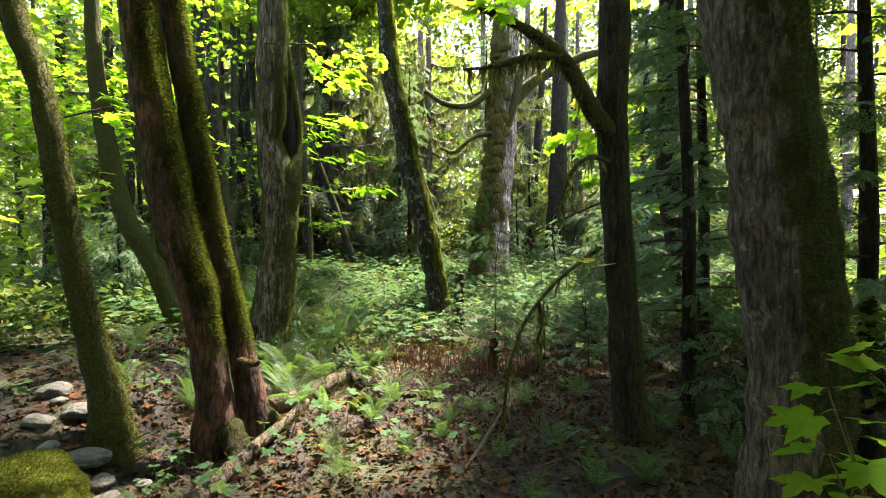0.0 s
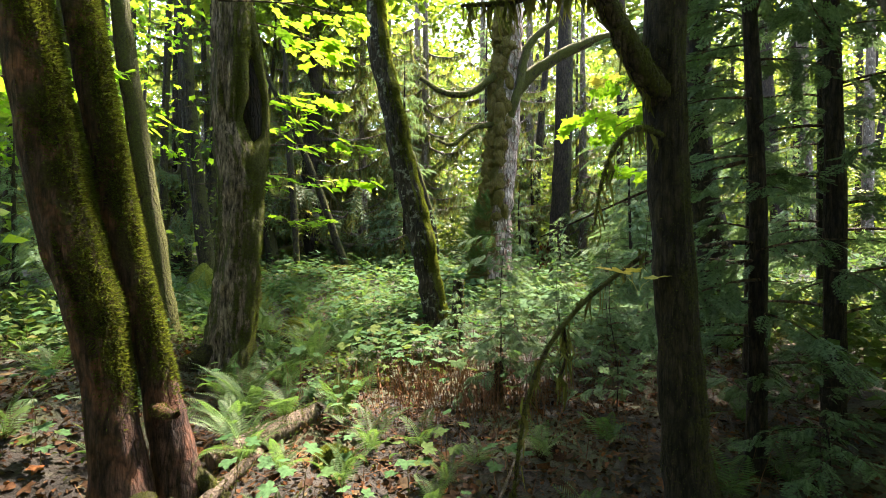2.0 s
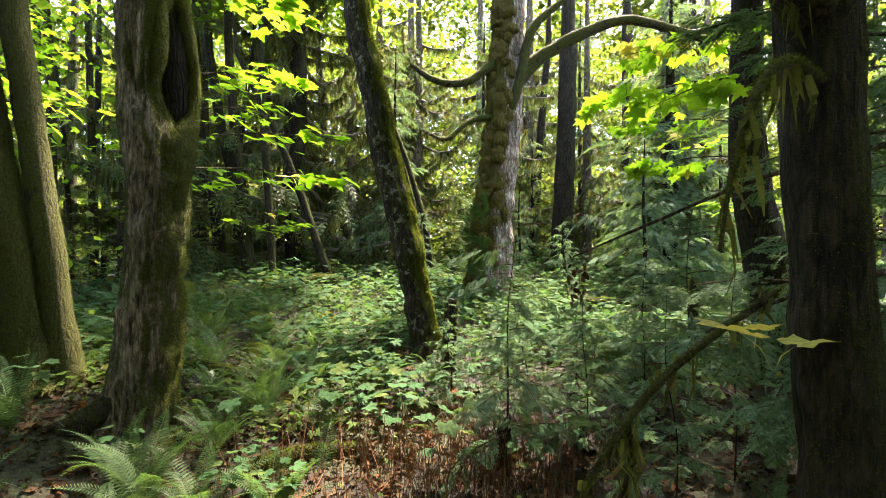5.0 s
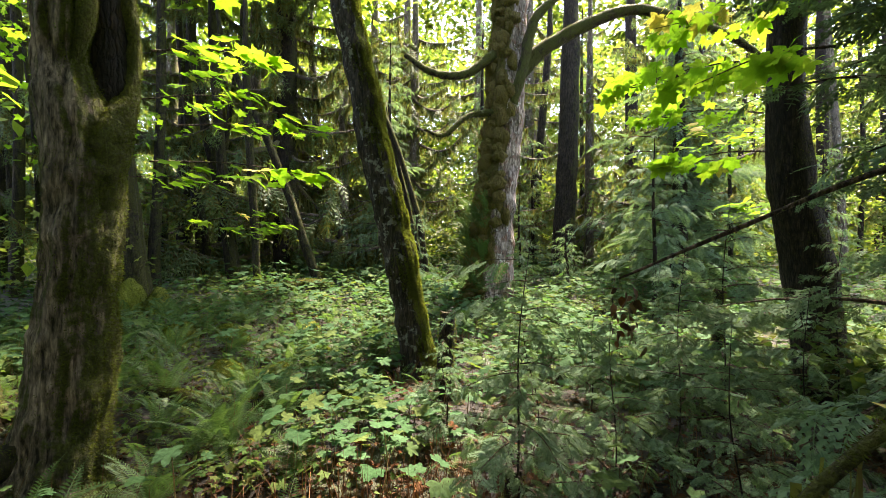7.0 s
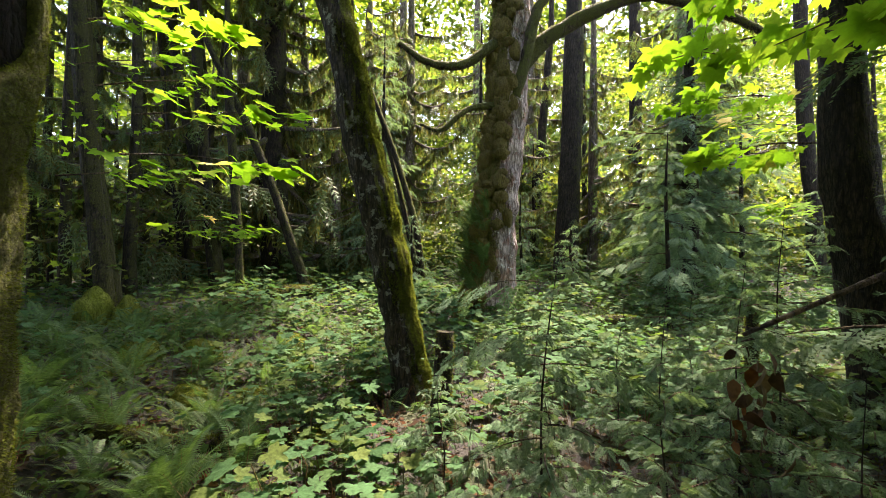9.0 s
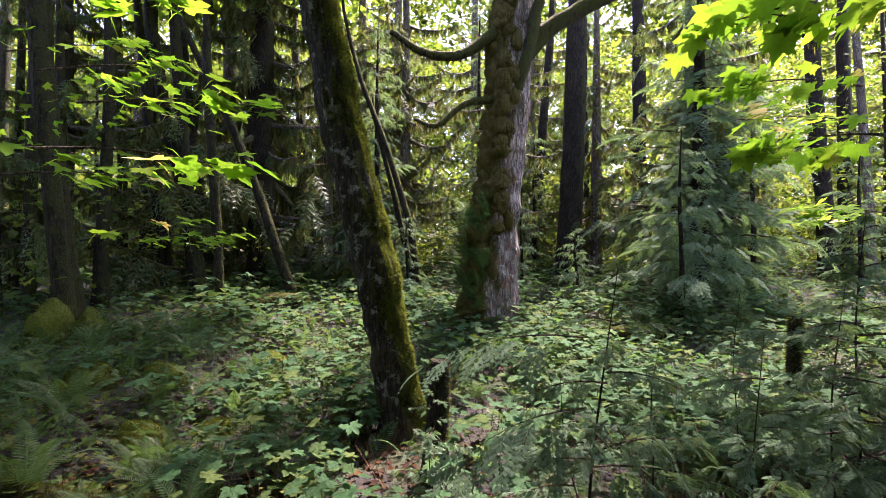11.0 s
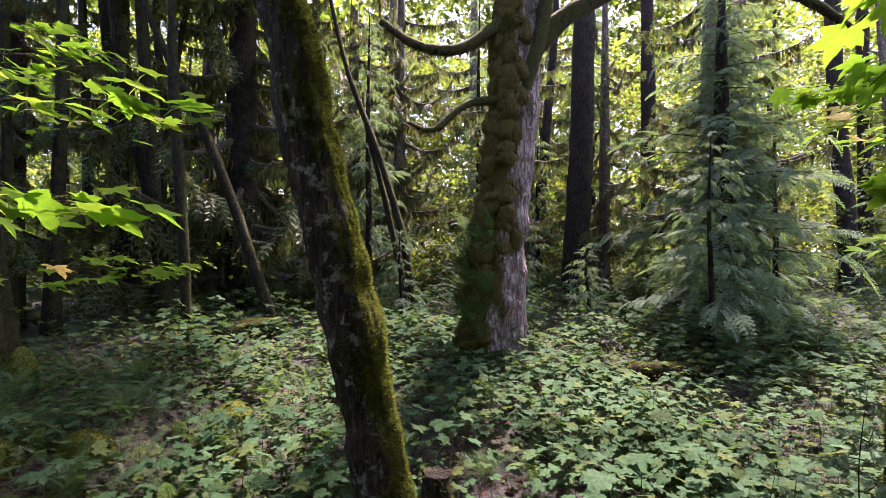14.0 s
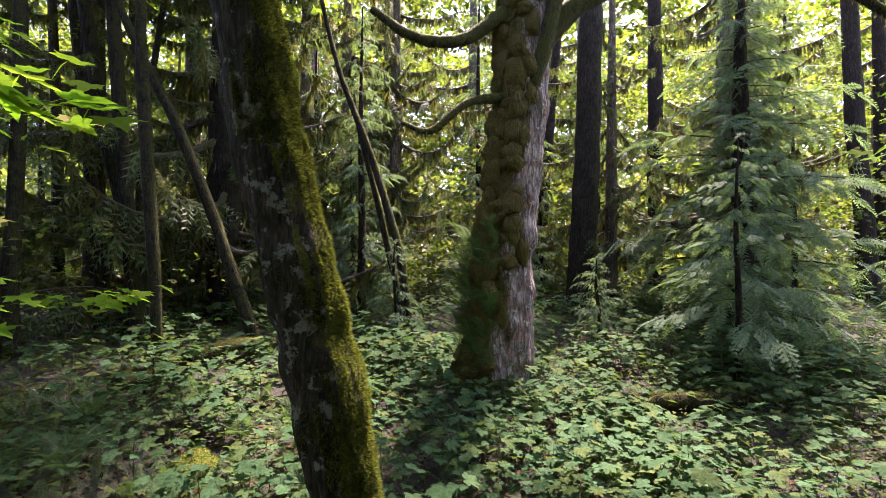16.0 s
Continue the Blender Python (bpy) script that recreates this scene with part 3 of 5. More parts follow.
# large upright tree with a hollow and a side stem
root, base = bare_tree("hollow_tree", "thick grey-barked maple with a side stem over a dark hollow", "tree",
    [(-2.84, 7.62, -0.3, 0.42), (-2.76, 7.62, 0.2, 0.315), (-2.66, 7.62, 0.9, 0.285), (-2.61, 7.62, 1.5, 0.265), (-2.6, 7.62, 2.0, 0.268), (-2.61, 7.62, 2.5, 0.26), (-2.68, 7.6, 2.9, 0.23), (-2.74, 7.59, 3.2, 0.19), (-2.75, 7.59, 3.6, 0.195), (-2.72, 7.6, 4.2, 0.22), (-2.7, 7.6, 5.3, 0.22)],
    M_BARK_GREY, 10.0, 600, moss=7200, moss_side=(0.95, 0.1, 0.1), moss_amount=0.3, moss_len=0.03, seed=8, sides=64, lump=0.16, flare=0.55, per=12, furrow=0.12)
add_limb(root, base, [(-2.5, 7.68, 1.85, 0.1), (-2.45, 7.62, 2.25, 0.16), (-2.43, 7.64, 2.6, 0.175), (-2.4, 7.74, 2.85, 0.13), (-2.37, 7.83, 3.1, 0.08), (-2.36, 7.85, 3.5, 0.06), (-2.42, 7.83, 3.9, 0.075), (-2.5, 7.8, 4.4, 0.08), (-2.58, 7.75, 5.0, 0.07)], M_LIMB, 5200, seed=9, name="side_stem", side=(0.8, -0.3, 0.2), lump=0.14)
add_limb(root, base, [(-2.62, 7.52, 3.1, 0.02), (-2.57, 7.53, 3.35, 0.055), (-2.54, 7.55, 3.6, 0.075), (-2.55, 7.57, 4.0, 0.07), (-2.58, 7.58, 4.4, 0.05), (-2.6, 7.6, 5.0, 0.03)], M_LIMB, 1500, seed=10, name="bark_ridge", side=(0.6, -0.4, 0.2), lump=0.2)
add_limb(root, base, [(-2.85, 7.4, 0.25, 0.13), (-3.1, 7.2, 0.1, 0.12), (-3.35, 7.0, 0.02, 0.09), (-3.5, 6.8, -0.05, 0.05)], M_BARK_MOSS, 900, seed=12, name="surface_root")
# Convex dark tube behind the stem stands in for the hollow's shade.
V, F = tube(smooth_line([(-2.52, 7.74, 2.6, 0.08), (-2.52, 7.78, 2.9, 0.15), (-2.53, 7.8, 3.3, 0.16), (-2.55, 7.8, 3.8, 0.14), (-2.6, 7.75, 4.3, 0.06)], 5), 12, 0.2, 0.08)
part("hollow", mesh_np("hollow", local(V, base), F, M_HOLLOW_SHADE, True), root, "near-black tube in place of a shaded hollow")

# slanting tree in the clearing
root, base = bare_tree("slanting_tree", "slanting maple trunk with bright moss and pale lichen spots", "tree",
    [(-0.01, 11.2, -0.2, 0.27), (-0.11, 11.2, 0.4, 0.235), (-0.22, 11.2, 1.0, 0.235), (-0.34, 11.2, 1.6, 0.26), (-0.48, 11.2, 2.2, 0.245), (-0.62, 11.2, 2.8, 0.23), (-0.77, 11.2, 3.4, 0.232), (-0.87, 11.2, 4.0, 0.222), (-1.05, 11.2, 4.8, 0.21), (-1.23, 11.2, 5.6, 0.215)],
    M_BARK_LICHEN, 9.5, 500, moss=24000, moss_side=(1.05, 0.1, 0.05), moss_amount=0.33, moss_len=0.034, seed=11, sides=48, lump=0.17, flare=0.3, per=9)

# broad tree behind the clearing
root, base = bare_tree("broad_tree", "broad old maple with pale furrowed bark and moss cushions", "tree",
    [(1.5, 16.5, 0.1, 0.74), (1.63, 16.5, 1.13, 0.62), (1.74, 16.5, 2.66, 0.53), (1.87, 16.5, 3.69, 0.49), (2.02, 16.5, 5.23, 0.47), (2.11, 16.5, 7.29, 0.46), (2.15, 16.5, 9.0, 0.43)],
    M_BARK_PALE, 14.0, 900, moss=9000, moss_side=(-0.9, -0.25, 0.1), moss_amount=0.44, moss_len=0.04, seed=13, sides=48, lump=0.15, lump_size=0.4, flare=0.25, per=12, furrow=0.1)
add_limb(root, base, [(2.4, 16.4, 6.5, 0.22), (3.01, 16.4, 7.15, 0.19), (4.22, 16.4, 7.84, 0.17), (5.43, 16.4, 8.24, 0.14), (6.65, 16.3, 7.95, 0.12), (7.6, 16.2, 7.6, 0.1), (8.3, 16.1, 7.15, 0.085), (8.9, 16.0, 6.6, 0.04)], M_LIMB, 2400, 170, 14)
add_limb(root, base, [(2.15, 16.15, 5.6, 0.14), (2.42, 16.1, 6.5, 0.14), (2.6, 16.1, 7.4, 0.13), (2.87, 16.1, 7.98, 0.12), (3.62, 16.1, 8.65, 0.08)], M_LIMB, 1200, 60, 15)
add_limb(root, base, [(1.7, 16.2, 6.9, 0.14), (0.9, 16.0, 6.3, 0.11), (0.1, 15.9, 6.3, 0.09), (-0.6, 15.8, 6.7, 0.06)], M_LIMB, 800, 150, 16)
add_limb(root, base, [(1.7, 16.2, 5.4, 0.1), (1.0, 15.9, 5.2, 0.07), (0.4, 15.8, 4.7, 0.06), (-0.1, 15.7, 4.8, 0.03)], M_LIMB, 500, 120, 17)

M_CUSHION = bark_material("brown_green_moss_cushion", (0.04, 0.03, 0.012), (0.08, 0.06, 0.02), moss=1.2, side=(0, 0, 0.6), moss_dark=(0.05, 0.032, 0.012), moss_light=(0.15, 0.12, 0.026))
g = np.random.default_rng(99)
for k in range(120):
    h = g.uniform(0.5, 8.5)
    a = g.normal(4.0, 0.5)
    cx = np.interp(h, [0.1, 1.13, 2.66, 3.69, 5.23, 7.29, 9], [1.5, 1.63, 1.74, 1.87, 2.02, 2.11, 2.15])
    r = np.interp(h, [0.1, 1.13, 2.66, 3.69, 5.23, 9], [0.72, 0.6, 0.52, 0.48, 0.46, 0.43])
    bm = bmesh.new()
    bmesh.ops.create_icosphere(bm, subdivisions=3, radius=1)
    sx, sz = g.uniform(0.1, 0.2), g.uniform(0.1, 0.3)
    for v in bm.verts:
        q = 1 + 0.35 * noise.noise(v.co * 1.6 + Vector((k, 0, 0)))
        v.co = Vector((v.co.x * sx * q, v.co.y * sx * q, v.co.z * sz * q))
    me = bpy.data.meshes.new("moss_cushion")
    bm.to_mesh(me)
    bm.free()
    me.polygons.foreach_set("use_smooth", np.ones(len(me.polygons), bool))
    me.materials.append(M_CUSHION)
    ob = part("moss_cushion", me, root, "brownish green moss cushion" if k == 0 else "", pose(cx + (r - 0.02) * math.cos(a) - base.x, 16.5 + (r - 0.02) * math.sin(a) - base.y, h - base.z))
    Vc, Fc = np.array([v.co[:] for v in me.vertices]), np.array([list(q.vertices) + [q.vertices[2]] for q in me.polygons])
    part("moss", mesh_np("moss", *fuzz(Vc, Fc[:, [0, 1, 3, 2]], 160, 0.03, (-0.4, -0.6, 0.4), 0.8, k), M_MOSS), ob)

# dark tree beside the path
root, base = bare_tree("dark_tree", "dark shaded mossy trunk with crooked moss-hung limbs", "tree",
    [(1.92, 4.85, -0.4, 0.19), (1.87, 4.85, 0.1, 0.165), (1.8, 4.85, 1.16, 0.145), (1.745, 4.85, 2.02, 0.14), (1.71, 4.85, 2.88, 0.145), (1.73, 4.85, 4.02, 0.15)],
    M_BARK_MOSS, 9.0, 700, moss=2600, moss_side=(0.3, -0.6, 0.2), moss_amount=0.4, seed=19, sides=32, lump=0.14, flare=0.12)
add_limb(root, base, [(1.66, 4.8, 2.65, 0.1), (1.45, 4.72, 2.9, 0.09), (1.16, 4.7, 3.38, 0.07), (0.75, 4.7, 3.68, 0.05), (0.31, 4.65, 3.88, 0.03), (-0.1, 4.6, 4.2, 0.015)], M_LIMB, 900, 90, 20)
add_limb(root, base, [(1.17, 4.68, 3.37, 0.05), (0.84, 4.6, 3.34, 0.035), (0.5, 4.58, 3.24, 0.025), (0.19, 4.55, 3.2, 0.012)], M_LIMB, 400, 60, 21)

add_limb(root, base, [(1.66, 4.75, 2.36, 0.024), (1.42, 4.6, 2.38, 0.022), (1.22, 4.45, 2.25, 0.017), (1.1, 4.4, 2.0, 0.011), (1.05, 4.4, 1.7, 0.005)], M_LIMB, 260, 18, 221)

# near tree at the side of the path
root, base = bare_tree("near_tree", "stout trunk with smooth grey bark and a mossy flank", "tree",
    [(2.28, 3.05, -0.35, 0.38), (2.22, 3.0, 0.2, 0.285), (2.2, 3.0, 0.94, 0.265), (2.11, 3.0, 1.64, 0.268), (2.03, 3.0, 2.35, 0.258), (1.93, 3.0, 3.06, 0.27)],
    M_BARK_SMOOTH, 9.0, 600, moss=7000, moss_side=(1.0, -0.5, 0.0), moss_amount=0.34, moss_len=0.028, seed=23, sides=56, lump=0.14, lump_size=0.16, flare=0.25, per=14, furrow=0.08)
add_limb(root, base, [(2.5, 2.9, 0.5, 0.1), (2.62, 2.75, 0.1, 0.11), (2.75, 2.6, -0.25, 0.12), (2.85, 2.5, -0.5, 0.1)], M_BARK_MOSS, 500, seed=24, name="surface_root")

# slim leaning tree
bare_tree("slim_tree", "slim leaning mossy maple stem with broken bark at its foot", "tree",
    [(-2.98, 4.3, -0.05, 0.16), (-3.02, 4.3, 0.19, 0.14), (-3.21, 4.3, 0.95, 0.11), (-3.34, 4.3, 1.51, 0.107), (-3.46, 4.3, 2.21, 0.105), (-3.61, 4.3, 2.97, 0.1), (-3.87, 4.3, 3.73, 0.1)],
    M_LIMB, 8.0, 300, moss=2600, moss_side=(1.0, -0.1, 0.1), moss_amount=0.55, moss_len=0.03, lump=0.2, seed=27, sides=18)

# clump of several stems
root, base = bare_tree("maple_clump", "clump of slender mossy maple stems rising from one foot", "tree",
    [(-3.95, 7.9, 0.1, 0.275), (-4.03, 7.9, 0.5, 0.217), (-4.26, 7.9, 1.88, 0.167), (-4.51, 7.9, 3.23, 0.145), (-4.71, 7.9, 4.58, 0.138)],
    M_LIMB, 9.0, 500, moss=2600, moss_side=(1.0, -0.1, 0.1), moss_amount=0.55, moss_len=0.03, lump=0.2, seed=29, sides=20, flare=0.15)
add_trunk(root, base, [(-3.72, 8.05, 0.1, 0.217), (-3.82, 8.05, 0.44, 0.174), (-4.01, 8.05, 1.89, 0.138), (-4.22, 8.05, 3.26, 0.131), (-4.43, 8.05, 4.64, 0.123)], M_LIMB, 9.0, 16, moss=2200, seed=30, flare=0.1)
add_trunk(root, base, [(-4.1, 7.8, 0.1, 0.261), (-4.26, 7.8, 0.55, 0.217), (-4.5, 7.8, 1.68, 0.145), (-4.78, 7.8, 2.87, 0.138), (-4.96, 7.8, 4.2, 0.145)], M_LIMB, 8.0, 16, moss=1800, seed=31, flare=0.1)
add_trunk(root, base, [(-4.15, 7.7, 0.1, 0.203), (-4.5, 7.6, 1.1, 0.16), (-5.0, 7.5, 2.1, 0.145), (-5.3, 7.5, 3.4, 0.131), (-5.45, 7.5, 4.6, 0.116)], M_LIMB, 8.0, 14, moss=1500, seed=32, flare=0.1)

# other standing trunks
OTHERS = [
    ("slender_tree", "slender straight mossy trunk among bright leaves", [(-6.15, 14.4, 0.4, 0.19), (-6.3, 14.4, 1.01, 0.165), (-6.64, 14.4, 3.89, 0.15), (-6.88, 14.4, 6.43, 0.14), (-7.1, 14.4, 8.97, 0.12)], M_BARK_MOSS, 12),
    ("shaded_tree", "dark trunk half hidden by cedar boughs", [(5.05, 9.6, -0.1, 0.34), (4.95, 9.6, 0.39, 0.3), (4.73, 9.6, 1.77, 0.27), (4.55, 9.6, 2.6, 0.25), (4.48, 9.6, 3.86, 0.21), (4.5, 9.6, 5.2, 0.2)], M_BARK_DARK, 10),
    ("mossy_tree", "straight tall trunk evenly coated in dark moss", [(5.42, 23.5, 0.6, 0.55), (5.46, 23.5, 0.9, 0.5), (5.54, 23.5, 3.59, 0.43), (5.66, 23.5, 6.39, 0.39), (5.74, 23.5, 10.1, 0.37)], M_BARK_MOSS, 15),
    ("pale_tree", "pale distant trunk with snapped moss-hung limbs", [(-5.39, 29.0, 1.03, 0.48), (-5.13, 29.0, 4.23, 0.42), (-4.68, 29.0, 11.4, 0.27), (-4.63, 29.0, 14.1, 0.24)], M_BARK_PALE, 16),
    ("upright_tree", "upright mossy trunk with thin bare side branches", [(10.17, 28.0, 1.2, 0.34), (10.16, 28.0, 3.0, 0.32), (10.13, 28.0, 8.71, 0.31), (10.07, 28.0, 13.56, 0.26)], M_BARK_DARK, 16),
    ("curved_tree", "tall mossy trunk curving at its foot", [(17.05, 25.3, 0.9, 0.42), (16.99, 25.3, 1.23, 0.38), (16.84, 25.3, 3.78, 0.32), (16.44, 25.3, 8.03, 0.3), (16.24, 25.3, 12.3, 0.27)], M_BARK_MOSS, 15),
    ("brown_tree", "straight brown trunk standing behind a curved one", [(19.25, 27.0, 1.0, 0.3), (19.22, 27.0, 2.0, 0.28), (19.17, 27.0, 7.4, 0.26), (19.05, 27.0, 12.1, 0.23)], M_BARK_DARK, 15),
    ("stump_tree", "mossy trunk rising beside a rounded stump", [(-6.4, 14.8, 0.3, 0.3), (-6.46, 14.8, 0.65, 0.25), (-6.7, 14.8, 2.32, 0.21), (-6.91, 14.8, 4.1, 0.2), (-7.08, 14.8, 5.58, 0.19), (-7.12, 14.8, 6.57, 0.18)], M_BARK_MOSS, 10),
    ("thin_tree", "thin upright mossy stem with small side twigs", [(-4.67, 17.1, 0.1, 0.11), (-4.69, 17.1, 0.5, 0.1), (-4.8, 17.1, 2.62, 0.11), (-4.92, 17.1, 4.21, 0.11), (-5.06, 17.1, 6.35, 0.1)], M_BARK_MOSS, 9),
    ("diagonal_tree", "thin mossy stem leaning strongly over the ferns", [(-3.25, 18.3, 0.4, 0.16), (-3.33, 18.3, 0.82, 0.145), (-3.76, 18.3, 2.06, 0.13), (-4.24, 18.3, 3.48, 0.12), (-4.95, 18.3, 5.25, 0.105), (-5.54, 18.3, 6.42, 0.09), (-6.25, 18.3, 7.95, 0.08)], M_BARK_MOSS, 9.5),
]
for k, (nm, lab, pts, mat, top) in enumerate(OTHERS):
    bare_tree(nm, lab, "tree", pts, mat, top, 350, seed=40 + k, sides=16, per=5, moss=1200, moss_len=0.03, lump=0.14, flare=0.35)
root, base = bare_tree("arching_tree", "pair of thin arching mossy stems from one foot", "tree",
    [(-0.08, 19.8, 0.5, 0.13), (-0.1, 19.8, 0.9, 0.115), (-0.3, 19.8, 2.6, 0.1), (-0.55, 19.8, 3.5, 0.095), (-1.05, 19.8, 5.1, 0.085), (-1.52, 19.8, 6.3, 0.075), (-1.88, 19.8, 7.3, 0.065), (-2.3, 19.8, 9.0, 0.05)], M_BARK_MOSS, 11, moss=1400, moss_len=0.03, seed=55, sides=12, lump=0.18)
add_trunk(root, base, [(-0.2, 19.9, 0.5, 0.1), (-0.28, 19.9, 1.3, 0.085), (-0.58, 19.9, 2.6, 0.08), (-0.8, 19.9, 3.6, 0.075), (-1.13, 19.9, 4.9, 0.07), (-1.42, 19.9, 6.0, 0.05)], M_BARK_MOSS, 6.6, 10, moss=900, moss_len=0.03, seed=56)
root, base = bare_tree("forked_tree", "pair of mossy trunks joined low down and leaning apart", "tree",
    [(-6.15, 19.4, 0.4, 0.26), (-6.23, 19.4, 0.7, 0.24), (-6.54, 19.4, 2.6, 0.2), (-6.82, 19.4, 3.92, 0.17), (-7.29, 19.4, 5.91, 0.16), (-7.71, 19.4, 8.56, 0.15)], M_BARK_MOSS, 12, 400, moss=1500, seed=57, sides=16)
add_trunk(root, base, [(-6.2, 19.2, 0.4, 0.2), (-6.45, 19.2, 2.4, 0.17), (-6.6, 19.2, 4.16, 0.16), (-6.75, 19.2, 5.86, 0.15), (-6.95, 19.2, 8.47, 0.14)], M_BARK_MOSS, 12, 14, moss=1200, seed=58)


# ---- conifers with moss-hung branches ----
def hung_branch(seed):
    """A drooping branch of length 1 along x, its hanging moss and needles."""
    g = np.random.default_rng(seed)
    dr = g.uniform(0.15, 0.4)
    line = np.array([(u, 0.06 * math.sin(5 * u + seed), dr * (-2.2 * u + 2.3 * u ** 2.4), 0.026 * (1.15 - u)) for u in np.linspace(0, 1, 9)])
    limb = tube(line, 5, 0.25, 0.08, 0, seed)
    pieces = []
    for i in range(150):
        u = g.uniform(0.08, 1)
        k = min(8, int(u * 8))
        o = line[k, :3] + (line[min(8, k + 1), :3] - line[k, :3]) * (u * 8 - k)
        L, w, a = g.uniform(0.04, 0.24) * (1.15 - 0.5 * u), g.uniform(0.005, 0.017), g.uniform(0, 3.14)
        c = np.array([math.cos(a), math.sin(a), 0]) * w
        m, e = o + (g.normal(0, 0.015), g.normal(0, 0.015), -L * 0.5), o + (g.normal(0, 0.03), g.normal(0, 0.03), -L)
        pieces.append((np.array([o - c, o + c, m + c, m - c]), np.array([[0, 1, 2, 3]])))
        pieces.append((np.array([m - c, m + c, e + c * 0.1, e - c * 0.1]), np.array([[0, 1, 2, 3]])))
    drapes = join(pieces)
    n = 60
    u = g.uniform(0.2, 1, n)
    P = np.stack([u, 0.06 * np.sin(5 * u + seed), dr * (-2.2 * u + 2.3 * u ** 2.4)], -1)
    yaw = -math.pi / 2 + g.choice([-1, 1], n) * g.uniform(0.3, 1.2, n)
    R = turns(yaw, g.normal(-0.7, 0.3, n), g.normal(0, 0.5, n))
    needles = spread(SPRAY_TINY[seed % 2], P, R, 0.2 * g.uniform(0.5, 1.2, n))
    # Branches on every conifer carry the haze-paled bark.
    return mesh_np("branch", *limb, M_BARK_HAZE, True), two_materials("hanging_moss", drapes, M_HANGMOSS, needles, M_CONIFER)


HUNG = [hung_branch(s) for s in range(5)]


def conifer(name, label, x, y, r, height, low, reach, count, seed, group="", bend=0.0):
    g = np.random.default_rng(seed)
    z = gz(x, y)
    root = tagged(new(name), label, "tree", group)
    root.location = (x, y, z)
    line = smooth_line([(0, 0, -0.2, r * 1.3), (0, 0, 0.5, r * 1.05), (bend * 0.4, 0, height * 0.4, r * 0.85), (bend, 0, height, r * 0.35)], 8)
    V, F = tube(line, 14, 0.14, 0.3, 0.4, seed, 0.03)
    # Right and far trunks get the bark paled for haze, the rest dark bark.
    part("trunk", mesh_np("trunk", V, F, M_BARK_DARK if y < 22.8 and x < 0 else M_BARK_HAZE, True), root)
    for k in range(count):
        h = low + (height * 0.7 - low) * ((k + g.uniform(0, 1)) / count) ** 1.35
        L = reach * (1.1 - 0.55 * h / height) * g.uniform(0.55, 1.1)
        a = g.uniform(0, 6.28)
        b, mo = HUNG[int(g.integers(0, 5))]
        m = pose(bend * (h / height) ** 2, 0, h, 0, math.degrees(g.uniform(-0.15, 0.2)), math.degrees(a)) @ Matrix.Scale(L, 4)
        ob = part("branch", b, root, "", m)
        part("hanging_moss", mo, ob)
    return root


conifer("moss_hung_conifer", "dark conifer with many drooping moss-hung branches", -5.5, 22.0, 0.5, 17, 1.2, 4.4, 70, 61, "mossy conifers")
conifer("moss_hung_conifer", "conifer with long drooping moss-hung branches", -0.75, 25.0, 0.24, 15, 3.0, 3.0, 48, 62, "mossy conifers")
conifer("moss_hung_conifer", "shaded conifer among slender mossy poles", -9.2, 18.2, 0.24, 14, 2.0, 2.8, 46, 69, "mossy conifers")
conifer("moss_hung_conifer", "shaded conifer among slender mossy poles", -13.0, 18.6, 0.26, 14, 2.2, 3.0, 42, 70, "mossy conifers")
conifer("moss_hung_conifer", "tall conifer trunk behind a grey-green cedar", 9.3, 22.0, 0.28, 15, 2.6, 3.3, 50, 63, "mossy conifers")
conifer("moss_hung_conifer", "conifer with thick moss-hung boughs", -2.8, 27.0, 0.3, 16, 2.6, 3.0, 40, 64, "mossy conifers")
conifer("moss_hung_conifer", "conifer with ragged drooping boughs", 3.3, 24.5, 0.3, 16, 2.2, 2.8, 34, 65, "mossy conifers")
conifer("moss_hung_conifer", "conifer with ragged drooping boughs", 6.9, 24.6, 0.22, 13, 1.6, 2.2, 48, 66, "mossy conifers")
conifer("moss_hung_conifer", "shaded conifer with tangled moss-hung boughs", -9.5, 22.5, 0.3, 15, 1.8, 3.0, 30, 67, "mossy conifers")
conifer("moss_hung_conifer", "shaded conifer with tangled moss-hung boughs", -3.6, 23.6, 0.22, 14, 1.4, 2.4, 28, 68, "mossy conifers")

for k, (x, y, r, h, lo, re) in enumerate([(-7.4, 24.0, 0.3, 18, 1.6, 3.2), (-1.4, 30.0, 0.3, 20, 3.0, 3.6), (2.6, 31.0, 0.3, 20, 3.0, 3.6), (5.2, 29.5, 0.3, 20, 3.0, 3.4), (-12.5, 27.0, 0.35, 18, 2.0, 3.6), (12.8, 27.5, 0.3, 20, 3.0, 3.6),
                                          (8.2, 32.0, 0.3, 20, 3.0, 3.8), (16.0, 31.0, 0.3, 20, 3.0, 3.8), (21.0, 29.0, 0.3, 18, 2.5, 3.6), (-9.0, 31.0, 0.3, 20, 3.0, 3.8), (-16.5, 21.0, 0.3, 15, 2.0, 3.2)]):
    conifer("moss_hung_conifer", "tall conifer with drooping boughs in hazy light", x, y, r, h, lo, 0.85 * re, 24, 640 + k, "mossy conifers")


# ---- cedars with flat sprays ----
def cedar_bough(seed, sprays, far=False, flat=False):
    g = np.random.default_rng(seed)
    n = sprays
    line = np.array([(0.04 * math.sin(4 * u + seed), u, 0.1 * u - 0.32 * u * u, (0.006 if flat else 0.013) * (1.1 - u)) for u in np.linspace(0, 1, 7)])
    u = np.linspace(0.15, 1.0, n)
    P = np.stack([0.04 * np.sin(4 * u + seed), u, 0.1 * u - 0.32 * u * u], -1)
